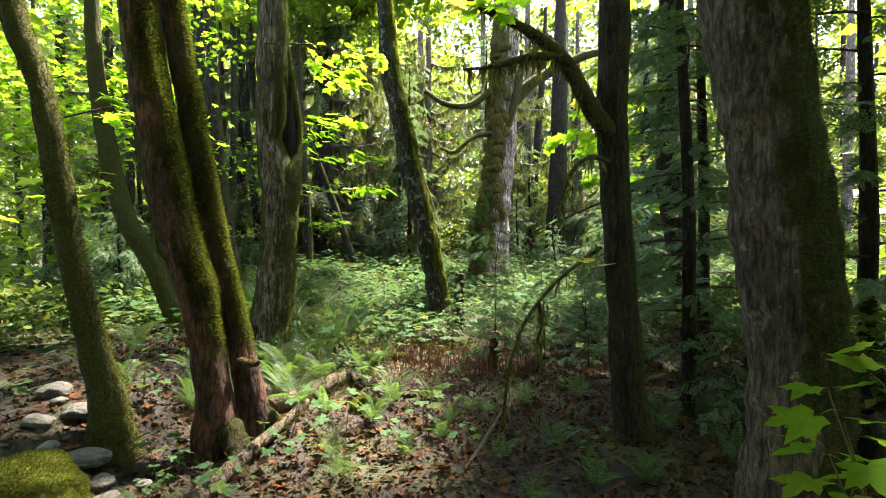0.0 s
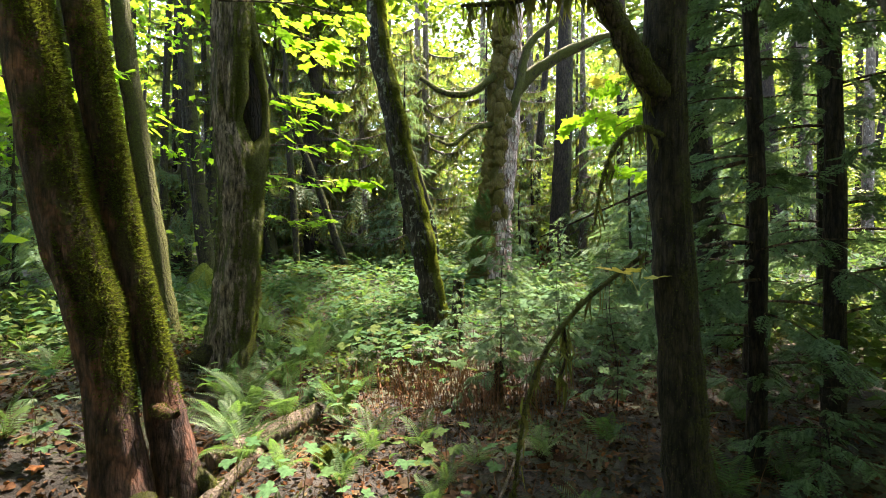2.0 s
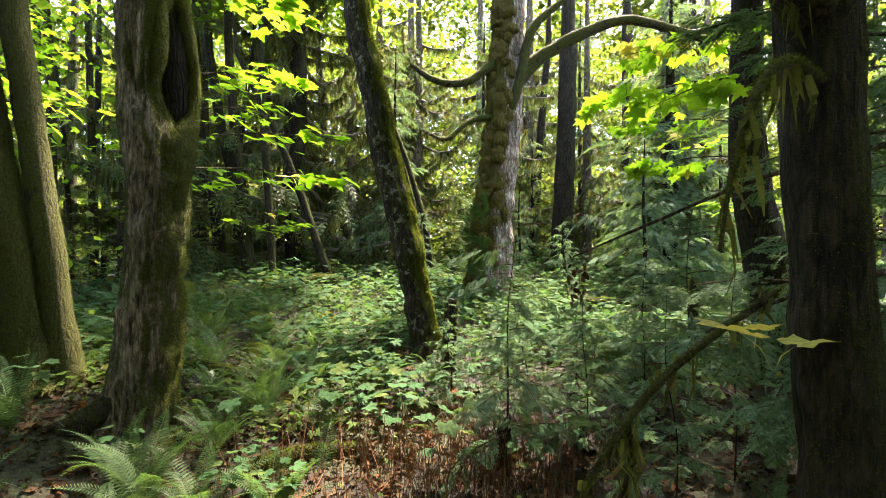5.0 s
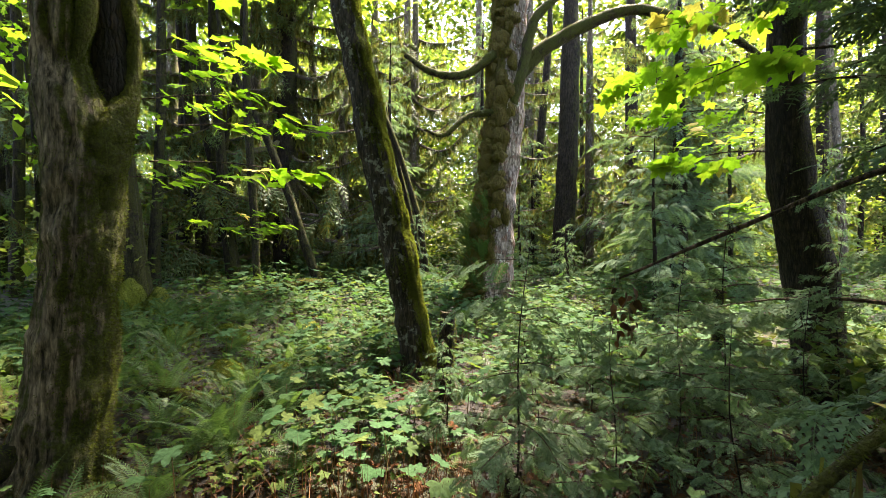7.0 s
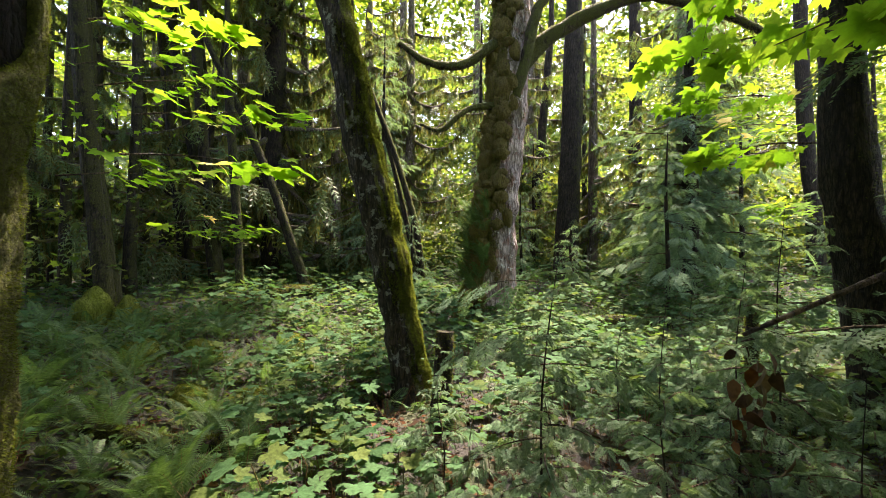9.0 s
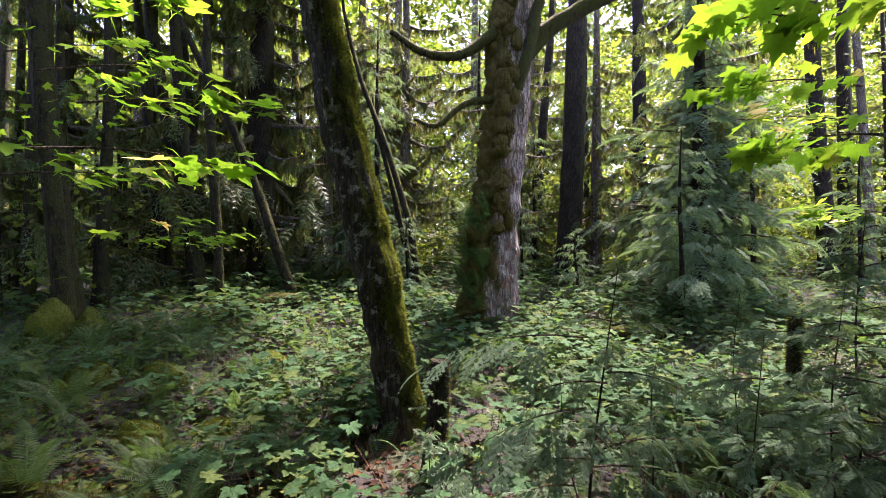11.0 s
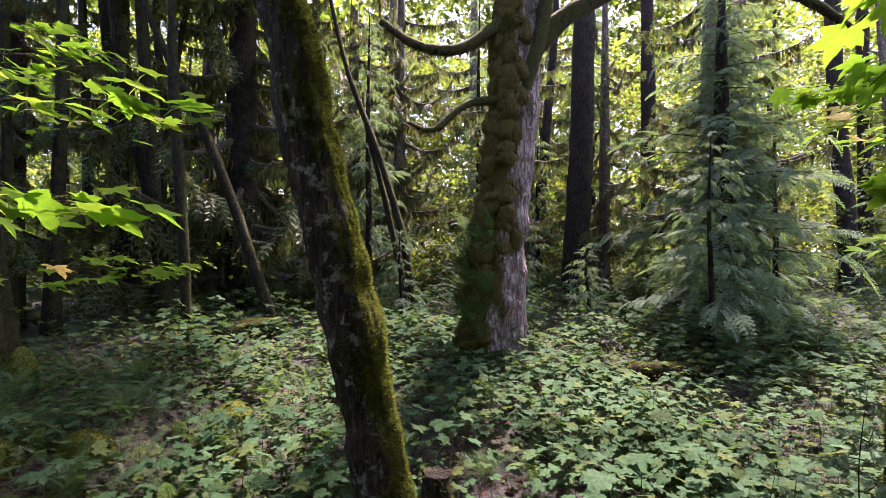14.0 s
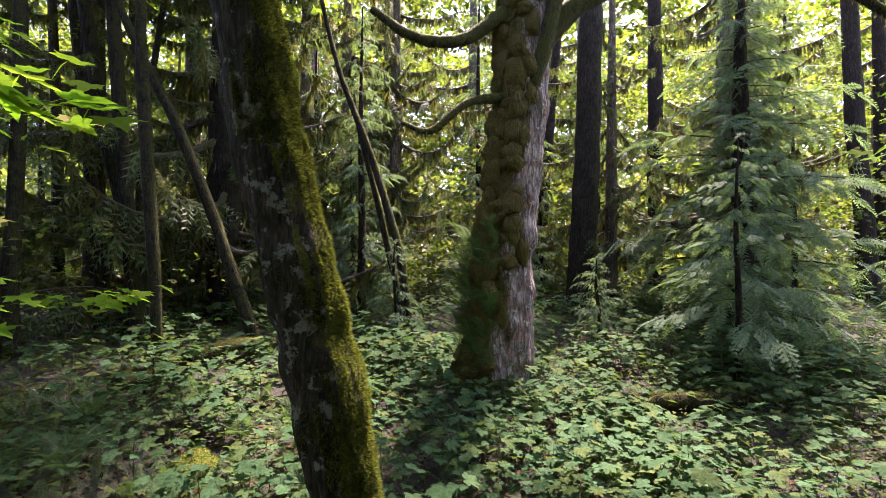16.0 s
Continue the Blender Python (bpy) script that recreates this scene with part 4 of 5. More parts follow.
    side = np.where(np.arange(n) % 2 == 0, 1.0, -1.0)
    side[-1] = 0.05
    R = turns(-side * g.uniform(0.35, 1.35, n), g.normal(-0.4, 0.3, n), g.normal(0, 0.5, n))
    P += g.normal(0, 0.03, P.shape)
    if flat:
        R = turns(-side * g.uniform(0.5, 1.1, n), g.normal(-0.55, 0.18, n), g.normal(0, 0.2, n))
    S = (g.uniform(0.24, 0.46, n) if far else g.uniform(0.26, 0.44, n) if flat else g.uniform(0.13, 0.32, n)) * (1.15 - 0.4 * u)
    sh = SPRAY_FAR if far else SPRAY
    f = join([spread(sh[k % len(sh)], P[k:k + 1], R[k:k + 1], S[k:k + 1]) for k in range(n)])
    if far:
        return two_materials("bough", tube(line, 4), M_TWIG, f, M_CEDAR), None
    return mesh_np("bough", *tube(line, 4), M_TWIG, True), mesh_np("foliage", *f, M_CEDAR)


BOUGH = [cedar_bough(71 + s, 22 + s) for s in range(5)]
BOUGH_FLAT = [cedar_bough(771 + s, 11, flat=True) for s in range(3)]
BOUGH_FAR = [cedar_bough(81 + s, 18, True) for s in range(3)]


def cedar(name, label, x, y, height, r, low, reach, count, seed, group="", far=False, taper=0.75, keep=None, bend=0.0, flat=False):
    g = np.random.default_rng(seed)
    z = gz(x, y)
    if height < 3:
        bend = float(g.normal(0, 0.06))
    root = tagged(new(name), label, "tree" if height > 3 else "sapling", group)
    root.location = (x, y, z)
    line = smooth_line([(0, 0, -0.12, r * 1.2), (0.025, 0.01, height * 0.3, r), (bend * 0.5 - 0.03, 0.02, height * 0.65, r * 0.65), (bend, 0, height, r * 0.15)], 6)
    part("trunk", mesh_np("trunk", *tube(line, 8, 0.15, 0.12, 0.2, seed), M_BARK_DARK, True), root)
    if height < 3:
        tagged(root, category="sapling")
    kinds = BOUGH_FAR if far else BOUGH_FLAT if flat else BOUGH
    for k in range(count):
        f = (k + g.uniform(0, 1)) / count
        h = low + (height * 0.985 - low) * f
        L = reach * (1 - taper * f) * g.uniform(0.5, 1.2)
        a = k * 2.4 + g.uniform(-0.5, 0.5)
        if keep is not None and not keep(a):
            continue
        b, fo = kinds[int(g.integers(0, len(kinds)))]
        m = pose(bend * (h / height) ** 2, 0, h, math.degrees(g.uniform(-0.1, 0.35)), 0, math.degrees(a)) @ Matrix.Scale(L, 4)
        ob = part("bough", b, root, "", m)
        if fo is not None:
            part("foliage", fo, ob)
    return root


feathery = cedar("cedar_sapling", "young feathery cedar sapling with a thin dark stem", 0.75, 7.08, 2.2, 0.008, 0.3, 0.66, 40, 90, "cedar saplings")
for z, yaw, up, L in ((1.72, 82, 0, 0.5), (1.5, 112, -4, 0.5), (1.3, -80, 0, 0.6)):
    part("foliage", BOUGH_FLAT[1][1], part("bough", BOUGH_FLAT[1][0], feathery, "", pose(0, 0, z - gz(0.75, 7.08), up, 0, yaw) @ Matrix.Scale(L, 4)))
cedar("cedar_sapling", "young cedar sapling with sparse lower boughs", 1.55, 7.4, 1.9, 0.006, 0.2, 0.66, 36, 91, "cedar saplings")
cedar("cedar_sapling", "young cedar sapling among herbs", 1.15, 8.3, 1.6, 0.005, 0.2, 0.6, 32, 92, "cedar saplings")
cedar("cedar_sapling", "young cedar sapling among herbs", 2.35, 8.0, 2.0, 0.007, 0.25, 0.8, 36, 93, "cedar saplings")
cedar("cedar_sapling", "young cedar sapling among herbs", 3.3, 8.9, 2.4, 0.009, 0.4, 1.1, 32, 94, "cedar saplings")
cedar("cedar_sapling", "low cedar sapling in front of shaded cedar trunks", 3.05, 5.0, 1.25, 0.006, 0.25, 0.75, 20, 89, "cedar saplings")
cedar("cedar_sapling", "small cedar sapling with drooping tips", 0.3, 8.6, 1.3, 0.005, 0.2, 0.55, 22, 95, "cedar saplings")
for k, (x, y, h, rc) in enumerate([(1.95, 6.5, 1.7, 0.75), (2.65, 6.9, 1.9, 0.85), (2.0, 9.3, 1.5, 0.7), (3.0, 9.8, 1.8, 0.8), (4.2, 8.5, 2.2, 0.95)]):
    cedar("cedar_sapling", "bushy young cedar in the shade of taller trees", x, y, h, 0.006, 0.2, rc * 0.8, 28, 870 + k, "cedar saplings")
shade = cedar("shade_cedar", "dark cedar with bare lower twigs and drooping boughs", 2.72, 5.35, 7.5, 0.07, 0.5, 1.0, 36, 96, "shade cedars", taper=0.3, bend=-0.1)
for z, yaw, up, L in ((1.6, 99, -2, 1.5), (1.45, 106, -4, 1.0), (1.1, 95, 0, 0.9), (2.1, 118, 6, 0.9), (0.8, 80, 4, 0.8)):
    part("foliage", BOUGH[1][1], part("bough", BOUGH[1][0], shade, "", pose(0, 0, z - gz(2.72, 5.35), up, 0, yaw) @ Matrix.Scale(L, 4)))
add_limb(shade, shade.location, [(2.66, 5.4, 2.3, 0.02), (2.1, 5.75, 2.14, 0.014), (1.5, 5.85, 1.88, 0.01), (1.0, 5.88, 1.66, 0.005)], M_TWIG, 40, 0, 22, "dead_branch")
cedar("shade_cedar", "dark cedar with drooping grey-green boughs", 3.74, 5.8, 8.0, 0.085, 0.6, 1.2, 34, 97, "shade cedars", taper=0.3)
cedar("shade_cedar", "dark cedar with boughs hanging close to the path", 5.3, 6.0, 8.0, 0.09, 0.7, 1.5, 36, 102, "shade cedars", taper=0.3)
tall = cedar("shade_cedar", "dark cedar with drooping grey-green boughs", 4.0, 7.4, 8.0, 0.08, 0.7, 1.4, 34, 98, "shade cedars", taper=0.3)
for z, yaw, L in ((3.9, 100, 1.7), (4.3, 130, 1.8), (3.5, 118, 1.5), (4.6, 82, 1.8), (5.0, 112, 1.9)):
    part("foliage", BOUGH[2][1], part("bough", BOUGH[2][0], tall, "", pose(0, 0, z - gz(4.0, 7.4), 2, 0, yaw) @ Matrix.Scale(L, 4)))
cedar("shade_cedar", "cedar with wide hanging boughs over the herbs", 5.6, 8.2, 9.0, 0.12, 1.2, 1.8, 36, 99, "shade cedars", taper=0.3)
cedar("young_cedar", "full grey-green young cedar with layered drooping boughs", 5.95, 16.3, 4.6, 0.06, 0.95, 1.85, 36, 100, taper=0.85, flat=True)
cedar("young_cedar", "tall grey-green cedar behind a fuller young one", 8.5, 20.0, 10.5, 0.26, 1.2, 2.9, 110, 101, taper=0.72, far=True)
for k, (x, y, h, rr) in enumerate([(-1.5, 21.5, 9.0, 1.7), (-0.4, 19.5, 2.6, 0.8), (3.4, 22.0, 3.4, 1.0), (-2.2, 24.5, 8.0, 1.8), (4.4, 19.0, 2.2, 0.8), (11.5, 22.0, 7.0, 1.7), (13.5, 20.0, 5.0, 1.5),
                                  (-7.5, 26.0, 8.0, 1.8), (-11.0, 19.0, 6.0, 1.7), (2.6, 28.5, 13.0, 2.0), (7.6, 28.0, 13.0, 2.2), (4.6, 25.5, 6.0, 1.6), (13.4, 26.5, 11.0, 2.0), (-3.8, 26.0, 10.0, 1.8), (-13.0, 25.0, 9.0, 2.0), (-8.4, 10.8, 3.6, 1.3), (-6.2, 9.2, 2.2, 1.0)]):
    cedar("background_cedar", "cedar with soft layered boughs among dim trunks", x, y, h, 0.03 + 0.008 * h, 0.5, rr, 32 if h < 8.2 else 64, 110 + k, "background cedars", True, 0.65)


# ---- branches of bright maple leaves ----
LEAF_MESH = [mesh_np("leaf", *t, M_MAPLE) for t in MAPLE]
YELLOW_MESH = [mesh_np("leaf", *t, M_YELLOW) for t in MAPLE]


def leaf_spots(g, a, b, count, width):
    """Places beside the line from a to b, in a loose flat layer."""
    a, b = np.array(a, float), np.array(b, float)
    u = g.uniform(0.25, 1.0, count) ** 0.8
    d = b - a
    s = np.cross(d, (0, 0, 1.0))
    s /= np.linalg.norm(s) + 1e-9
    P = a + d * u[:, None] + s * (g.normal(0, width, count) * (1.15 - 0.7 * u))[:, None]
    P[:, 2] += g.normal(0, 0.055, count) + 0.06 * np.sin(u * 9)
    yaw = math.atan2(d[1], d[0]) - math.pi / 2 + g.normal(0, 0.7, count)
    return P, yaw


def maple_branch(a, b, count, width, size, seed, yellow=0.03, hang=-0.35, face=0.0, label="thin maple branch with bright backlit lobed leaves"):
    g = np.random.default_rng(seed)
    root = tagged(new("maple_branch"), label, "branch", "maple branches")
    root.location = a
    d = np.array(b) - np.array(a)
    line = smooth_line([(0, 0, 0, 0.014), (*(d * 0.5 + (0, 0, 0.08)), 0.008), (*d, 0.003)], 6)
    part("twig", mesh_np("twig", *tube(line, 5, 0.1, 0.1), M_TWIG, True), root)
    P, yaw = leaf_spots(g, (0, 0, 0), d, count, width)
    for k in range(count):
        me = (YELLOW_MESH if g.uniform() < yellow else LEAF_MESH)[int(g.integers(0, 3))]
        m = pose(*P[k], math.degrees(g.normal(hang, 0.2)), math.degrees(g.normal(0, 0.2)), math.degrees(yaw[k] * (1 - face) + face * (math.pi + g.normal(0, 0.5)))) @ Matrix.Scale(1.4 * size * g.uniform(0.6, 1.2), 4)
        part("leaf", me, root, "", m)
    for k in range(0, count, 6):
        u = float(np.clip(np.dot(P[k], d) / np.dot(d, d) - 0.08, 0, 1))
        part("side_twig", mesh_np("side_twig", *tube(np.array([(*(d * u), 0.005), (*((d * u + P[k]) * 0.5 + (0, 0, 0.02)), 0.003), (*P[k], 0.002)]), 3), M_TWIG), root)
    return root


BRANCHES = [
    ((-3.3, 9.7, 2.85), (-0.95, 9.2, 2.56), 24, 0.24, 0.13),
    ((-3.6, 10.9, 3.6), (-1.2, 10.45, 3.4), 34, 0.28, 0.13),
    ((-4.6, 11.6, 4.2), (-2.4, 11.3, 4.1), 28, 0.35, 0.13),
    ((-3.9, 11.4, 2.1), (-2.3, 11.0, 2.25), 16, 0.3, 0.1),
    ((3.5, 7.7, 3.5), (2.1, 7.3, 3.02), 26, 0.2, 0.115),
    ((4.0, 8.9, 3.9), (1.85, 8.4, 3.32), 50, 0.32, 0.115),
    ((4.6, 9.9, 3.1), (2.75, 9.3, 2.75), 40, 0.3, 0.115),
    ((4.4, 9.0, 4.5), (2.3, 8.4, 3.95), 46, 0.36, 0.115),
    ((4.9, 10.6, 3.8), (2.9, 9.9, 3.5), 34, 0.36, 0.115),
    ((-2.9, 8.3, 4.9), (-1.35, 8.6, 4.45), 40, 0.32, 0.13),
    ((-3.0, 9.2, 4.0), (-1.6, 9.0, 3.8), 34, 0.3, 0.13),
    ((-2.6, 7.0, 4.5), (-0.9, 7.2, 4.35), 30, 0.28, 0.09),
    ((-4.6, 5.2, 2.15), (-3.1, 4.4, 2.05), 12, 0.2, 0.12),
    ((-4.9, 6.2, 3.2), (-3.2, 6.0, 3.3), 26, 0.3, 0.12),
    ((-6.2, 9.4, 3.6), (-4.4, 9.0, 3.5), 26, 0.4, 0.13),
    ((-6.8, 8.2, 4.4), (-5.0, 8.0, 4.4), 36, 0.4, 0.13),
    ((-5.6, 12.2, 3.0), (-3.4, 11.9, 2.9), 18, 0.4, 0.13),
    ((-6.2, 13.0, 5.0), (-3.8, 12.6, 4.9), 20, 0.4, 0.13),
    ((-4.2, 13.6, 2.2), (-2.6, 13.0, 2.2), 26, 0.35, 0.12),
    ((6.6, 12.4, 3.9), (4.3, 11.6, 3.7), 40, 0.4, 0.14),
    ((7.2, 12.6, 2.6), (5.2, 11.8, 2.5), 30, 0.35, 0.13),
    ((0.9, 4.1, 3.9), (0.2, 4.6, 3.75), 12, 0.2, 0.12),
]
for k, (a, b, c, w, s) in enumerate(BRANCHES):
    maple_branch(a, b, c, w, s, 200 + k, 0.06 if a[0] > 3 or k == 21 else 0.03, *((-0.45, 0.6) if 3 < a[0] < 5 else (-0.14, 0.0)))

# a fallen mossy bough that arches up, with two yellow leaves on it
root, base = root_of("arched_bough", 0.6, 5.0, gz(0.6, 5.0), "arched mossy dead bough with hanging moss, leaning on a trunk", "branch")
root.location = base
add_limb(root, base, [(0.6, 5.0, gz(0.6, 5) - 0.05, 0.014), (0.68, 5.0, 0.18, 0.015), (0.77, 5.0, 0.53, 0.017), (0.89, 5.0, 0.8, 0.018), (1.13, 5.02, 1.1, 0.018), (1.36, 5.02, 1.3, 0.018), (1.64, 4.98, 1.52, 0.018)], M_LIMB, 500, 34, 230)
add_limb(root, base, [(1.0, 5.02, 0.95, 0.02), (1.05, 5.1, 0.7, 0.015), (0.98, 5.15, 0.45, 0.01)], M_TWIG, 60, 20, 231)
for k, (x, y, z, rx, rz, size) in enumerate([(1.38, 4.8, 1.37, 24, 96, 0.19), (1.58, 4.78, 1.33, 20, -84, 0.15), (1.47, 4.84, 1.38, 30, 160, 0.1)]):
    ob = tagged(new("maple_leaf", YELLOW_MESH[k]), "large yellow maple leaf caught on a mossy bough", "leaf")
    ob.matrix_basis = pose(x, y, z, rx, 0, rz) @ Matrix.Scale(size, 4)

# withered brown leaves that hang from a dead branch
root = tagged(new("withered_leaves"), "withered brown leaves hanging from a dead branch", "leaves")
root.location = (1.03, 5.88, 1.64)
WITHERED = mesh_np("leaf", *OVATE, M_LITTER)
g = np.random.default_rng(31)
for k in range(30):
    part("leaf", WITHERED, root, "", pose(g.normal(0, 0.05), g.normal(0, 0.04), -0.01 - 0.009 * k, g.normal(-75, 20), g.normal(0, 30), g.uniform(0, 360)) @ Matrix.Scale(g.uniform(0.03, 0.07), 4))


# ---- ferns ----
FROND_MESH = [mesh_np("frond", *t, M_FERN) for t in FROND]
FINE_MESH = [mesh_np("frond", *t, M_FERN) for t in FINE_FROND]


def fern(x, y, size, fronds, seed, label, meshes=None, z=None, spread_from=0.0, spread_to=6.28, lift=(25, 65), sink=0.0):
    g = np.random.default_rng(seed)
    meshes = meshes or FROND_MESH
    root = tagged(new("fern"), label, "fern", "ferns")
    root.location = (x, y, gz(x, y) if z is None else z)
    for k in range(fronds):
        a = spread_from + (spread_to - spread_from) * (k + g.uniform(-0.3, 0.3)) / fronds
        m = pose(0, 0, -sink, g.uniform(*lift), math.degrees(g.normal(0, 0.15)), math.degrees(a)) @ Matrix.Scale(size * g.uniform(0.7, 1.15), 4)
        part("frond", meshes[int(g.integers(0, len(meshes)))], root, "", m)
    return root


SWORD = "dark green sword fern with arching fronds"
LADY = "light green feathery fern among herbs"
FERNS = [(-1.7, 5.6, 0.8, 18), (-1.6, 6.4, 0.75, 16), (-2.05, 6.5, 0.9, 18), (-2.0, 5.95, 0.7, 16), (-2.45, 6.9, 0.75, 12), (-1.95, 7.5, 0.75, 14), (-1.85, 8.5, 0.9, 16), (-1.55, 9.1, 0.8, 14), (-3.4, 6.9, 0.8, 14),
         (-2.75, 5.3, 0.6, 12), (-3.0, 5.9, 0.7, 13), (-2.5, 5.9, 0.55, 10), (-3.4, 5.1, 0.6, 10), (-0.75, 5.15, 0.55, 11), (-0.6, 5.75, 0.6, 12), (-1.0, 6.35, 0.6, 12), (-1.3, 5.35, 0.5, 11), (2.9, 5.2, 0.6, 10), (2.5, 6.2, 0.6, 10), (-1.05, 4.5, 0.45, 10), (0.1, 5.3, 0.4, 9), (-3.35, 8.9, 0.9, 15),
         (-2.9, 9.4, 0.85, 15), (-3.9, 9.8, 0.9, 14), (-2.6, 8.7, 0.7, 13), (-3.6, 10.8, 0.8, 13), (-4.6, 11.5, 0.8, 13), (-1.5, 12.2, 0.5, 10), (-2.5, 13.2, 0.6, 11), (-3.4, 13.0, 0.7, 11),
         (1.2, 14.2, 0.6, 11), (3.2, 6.3, 0.6, 10), (2.6, 4.3, 0.5, 9), (-4.9, 8.9, 0.8, 12), (-4.2, 6.5, 0.7, 12), (0.75, 14.9, 0.5, 10), (-5.2, 13.5, 0.8, 12), (-2.2, 15.5, 0.6, 10), (-4.4, 12.4, 0.8, 12), (-5.4, 12.0, 0.9, 12), (-6.4, 12.9, 0.9, 12), (-3.0, 11.5, 0.7, 12), (-4.0, 14.2, 0.8, 12), (-5.0, 10.4, 0.8, 12), (-7.2, 11.4, 0.9, 12)]
for k, (x, y, s, n) in enumerate(FERNS):
    fern(x, y, s, n, 300 + k, SWORD)
for k, (x, y, s, n) in enumerate([(-1.0, 8.0, 0.5, 9), (-0.6, 9.2, 0.5, 9), (-1.2, 10.3, 0.55, 10), (-1.6, 11.0, 0.6, 10), (-0.9, 12.9, 0.5, 9), (0.9, 12.1, 0.5, 9), (-2.1, 14.3, 0.6, 10), (2.4, 13.2, 0.5, 9), (-1.9, 10.1, 0.5, 8), (3.6, 14.0, 0.55, 9), (-0.35, 4.6, 0.4, 8), (0.55, 4.5, 0.35, 8), (1.3, 4.1, 0.4, 8), (0.35, 5.6, 0.4, 8), (0.95, 5.6, 0.42, 8), (1.65, 5.9, 0.45, 8), (1.1, 4.75, 0.4, 8), (2.3, 5.0, 0.5, 9), (0.0, 4.95, 0.38, 8), (-0.15, 5.9, 0.45, 8), (-0.9, 4.2, 0.4, 8), (0.75, 3.8, 0.35, 8), (1.75, 4.2, 0.4, 8), (2.1, 15.3, 0.6, 10)]):
    fern(x, y, s, n, 340 + k, LADY, FINE_MESH)
g = np.random.default_rng(57)
for k in range(30):
    x, y = g.uniform(-5.2, -0.7), g.uniform(8.2, 15.5)
    if math.hypot(x + 0.1, y - 11.2) > 0.6 and math.hypot(x + 2.85, y - 7.8) > 0.8:
        fern(x, y, g.uniform(0.4, 0.72), int(g.integers(8, 12)), 700 + k, SWORD)
# small ferns that grow out of the moss on the broad tree
g = np.random.default_rng(5)
for k in range(34):
    h = g.uniform(0.7, 3.1)
    a = g.uniform(3.0, 4.4)
    cx, r = np.interp(h, [0.4, 2.66, 3.69], [1.55, 1.74, 1.87]), np.interp(h, [0.4, 2.66, 3.69], [0.68, 0.53, 0.49])
    fern(cx + 1.12 * r * math.cos(a), 16.5 + 1.12 * r * math.sin(a), 0.72, 6, 360 + k, "small fern growing from moss on a trunk", FROND_MESH, h, a - math.pi / 2 - 0.9, a - math.pi / 2 + 0.9, (10, 65))


# ---- broad-leaved herbs ----
HERB_MESH = [mesh_np("leaf", *t, M_HERB) for t in HERB]


def herb_layout(seed):
    """Stalks and leaves of one plant: (stalk V, F), and leaf rows (shape, place, turns, size)."""
    g = np.random.default_rng(seed)
    H = g.uniform(0.28, 0.55)
    n = int(g.integers(5, 9))
    stalks = [tube(np.array([(0, 0, -0.05, 0.005), (g.normal(0, 0.02), g.normal(0, 0.02), H * 0.6, 0.004), (g.normal(0, 0.03), g.normal(0, 0.03), H, 0.002)]), 4)]
    rows = []
    for k in range(n):
        a = k * 2.3 + g.uniform(-0.4, 0.4)
        h0 = H * (0.35 + 0.6 * k / n)
        d = g.uniform(0.08, 0.2) * (1.15 - 0.5 * k / n)
        p = np.array([math.cos(a) * d, math.sin(a) * d, h0 + 0.09 + g.uniform(0, 0.05)])
        rows.append((int(g.integers(0, 3)), p, (a - math.pi / 2, g.normal(-0.02, 0.16), g.normal(0, 0.16)), g.uniform(0.05, 0.125)))
    return join(stalks), rows


HERBS = [herb_layout(400 + s) for s in range(8)]


def herb_thing(k):
    st, rows = HERBS[k]
    root = tagged(new("herb"), "broad-leaved green herb on a thin stalk", "plant", "broad-leaved herbs")
    part("stem", mesh_np("stem", *st, M_STEM), root)
    for s, p, (yw, pt, rl), sz in rows:
        part("leaf", HERB_MESH[s], root, "", pose(*p, math.degrees(pt), math.degrees(rl), math.degrees(yw)) @ Matrix.Scale(sz, 4))
    return root


def herb_geometry(k):
    st, rows = HERBS[k]
    L = join([spread(HERB[s], [p], turns([t[0]], [t[1]], [t[2]]), [sz]) for s, p, t, sz in rows])
    return L, st


TRUNKS = [(-2.13, 4.7, 0.5), (-2.75, 7.62, 0.5), (0, 11.2, 0.35), (1.55, 16.5, 0.8), (1.9, 4.85, 0.3), (2.25, 3.0, 0.5), (-3.0, 4.3, 0.25), (-4.0, 7.9, 0.4), (0.33, 10.05, 0.2), (4.6, 11.17, 0.2)]


def herb_density(x, y):
    """How thickly the herbs stand, 0 to 1."""
    d = np.interp(y, [3, 6, 7.3, 8.6, 14, 30], [0.1, 0.12, 0.4, 0.95, 1.0, 0.8])
    d = d * np.where((x > 0.2) & (y < 8), 0.45, 1.0) * np.where((x > 1.1) & (y < 9.6), 0.22, 1.0) * np.where((x > -0.6) & (y < 6.8), 0.35, 1.0)
    d = d * np.interp(x, [-9, -4.5, -2.8, -1.4], [0.75, 0.7, 0.6, 1.0])
    d = d * np.clip(0.62 + 1.1 * bumps(x * 1.3 + 9, y * 1.3), 0.04, 1.2)
    for a, b, r in TRUNKS:
        d = np.where((x - a) ** 2 + (y - b) ** 2 < r * r, 0, d)
    return d


def herb_spots(g, count, x0, x1, y0, y1):
    x, y = g.uniform(x0, x1, count * 4), g.uniform(y0, y1, count * 4)
    keep = g.uniform(0, 1, count * 4) < herb_density(x, y)
    return x[keep][:count], y[keep][:count]


g = np.random.default_rng(11)
protos = [herb_thing(k) for k in range(8)]
hx, hy = herb_spots(g, 180, -2.6, 3.6, 6.2, 14.5)
for k in range(len(hx)):
    m = pose(hx[k], hy[k], gz(hx[k], hy[k]), g.normal(0, 4), g.normal(0, 4), g.uniform(0, 360)) @ Matrix.Scale(g.uniform(0.75, 1.3), 4)
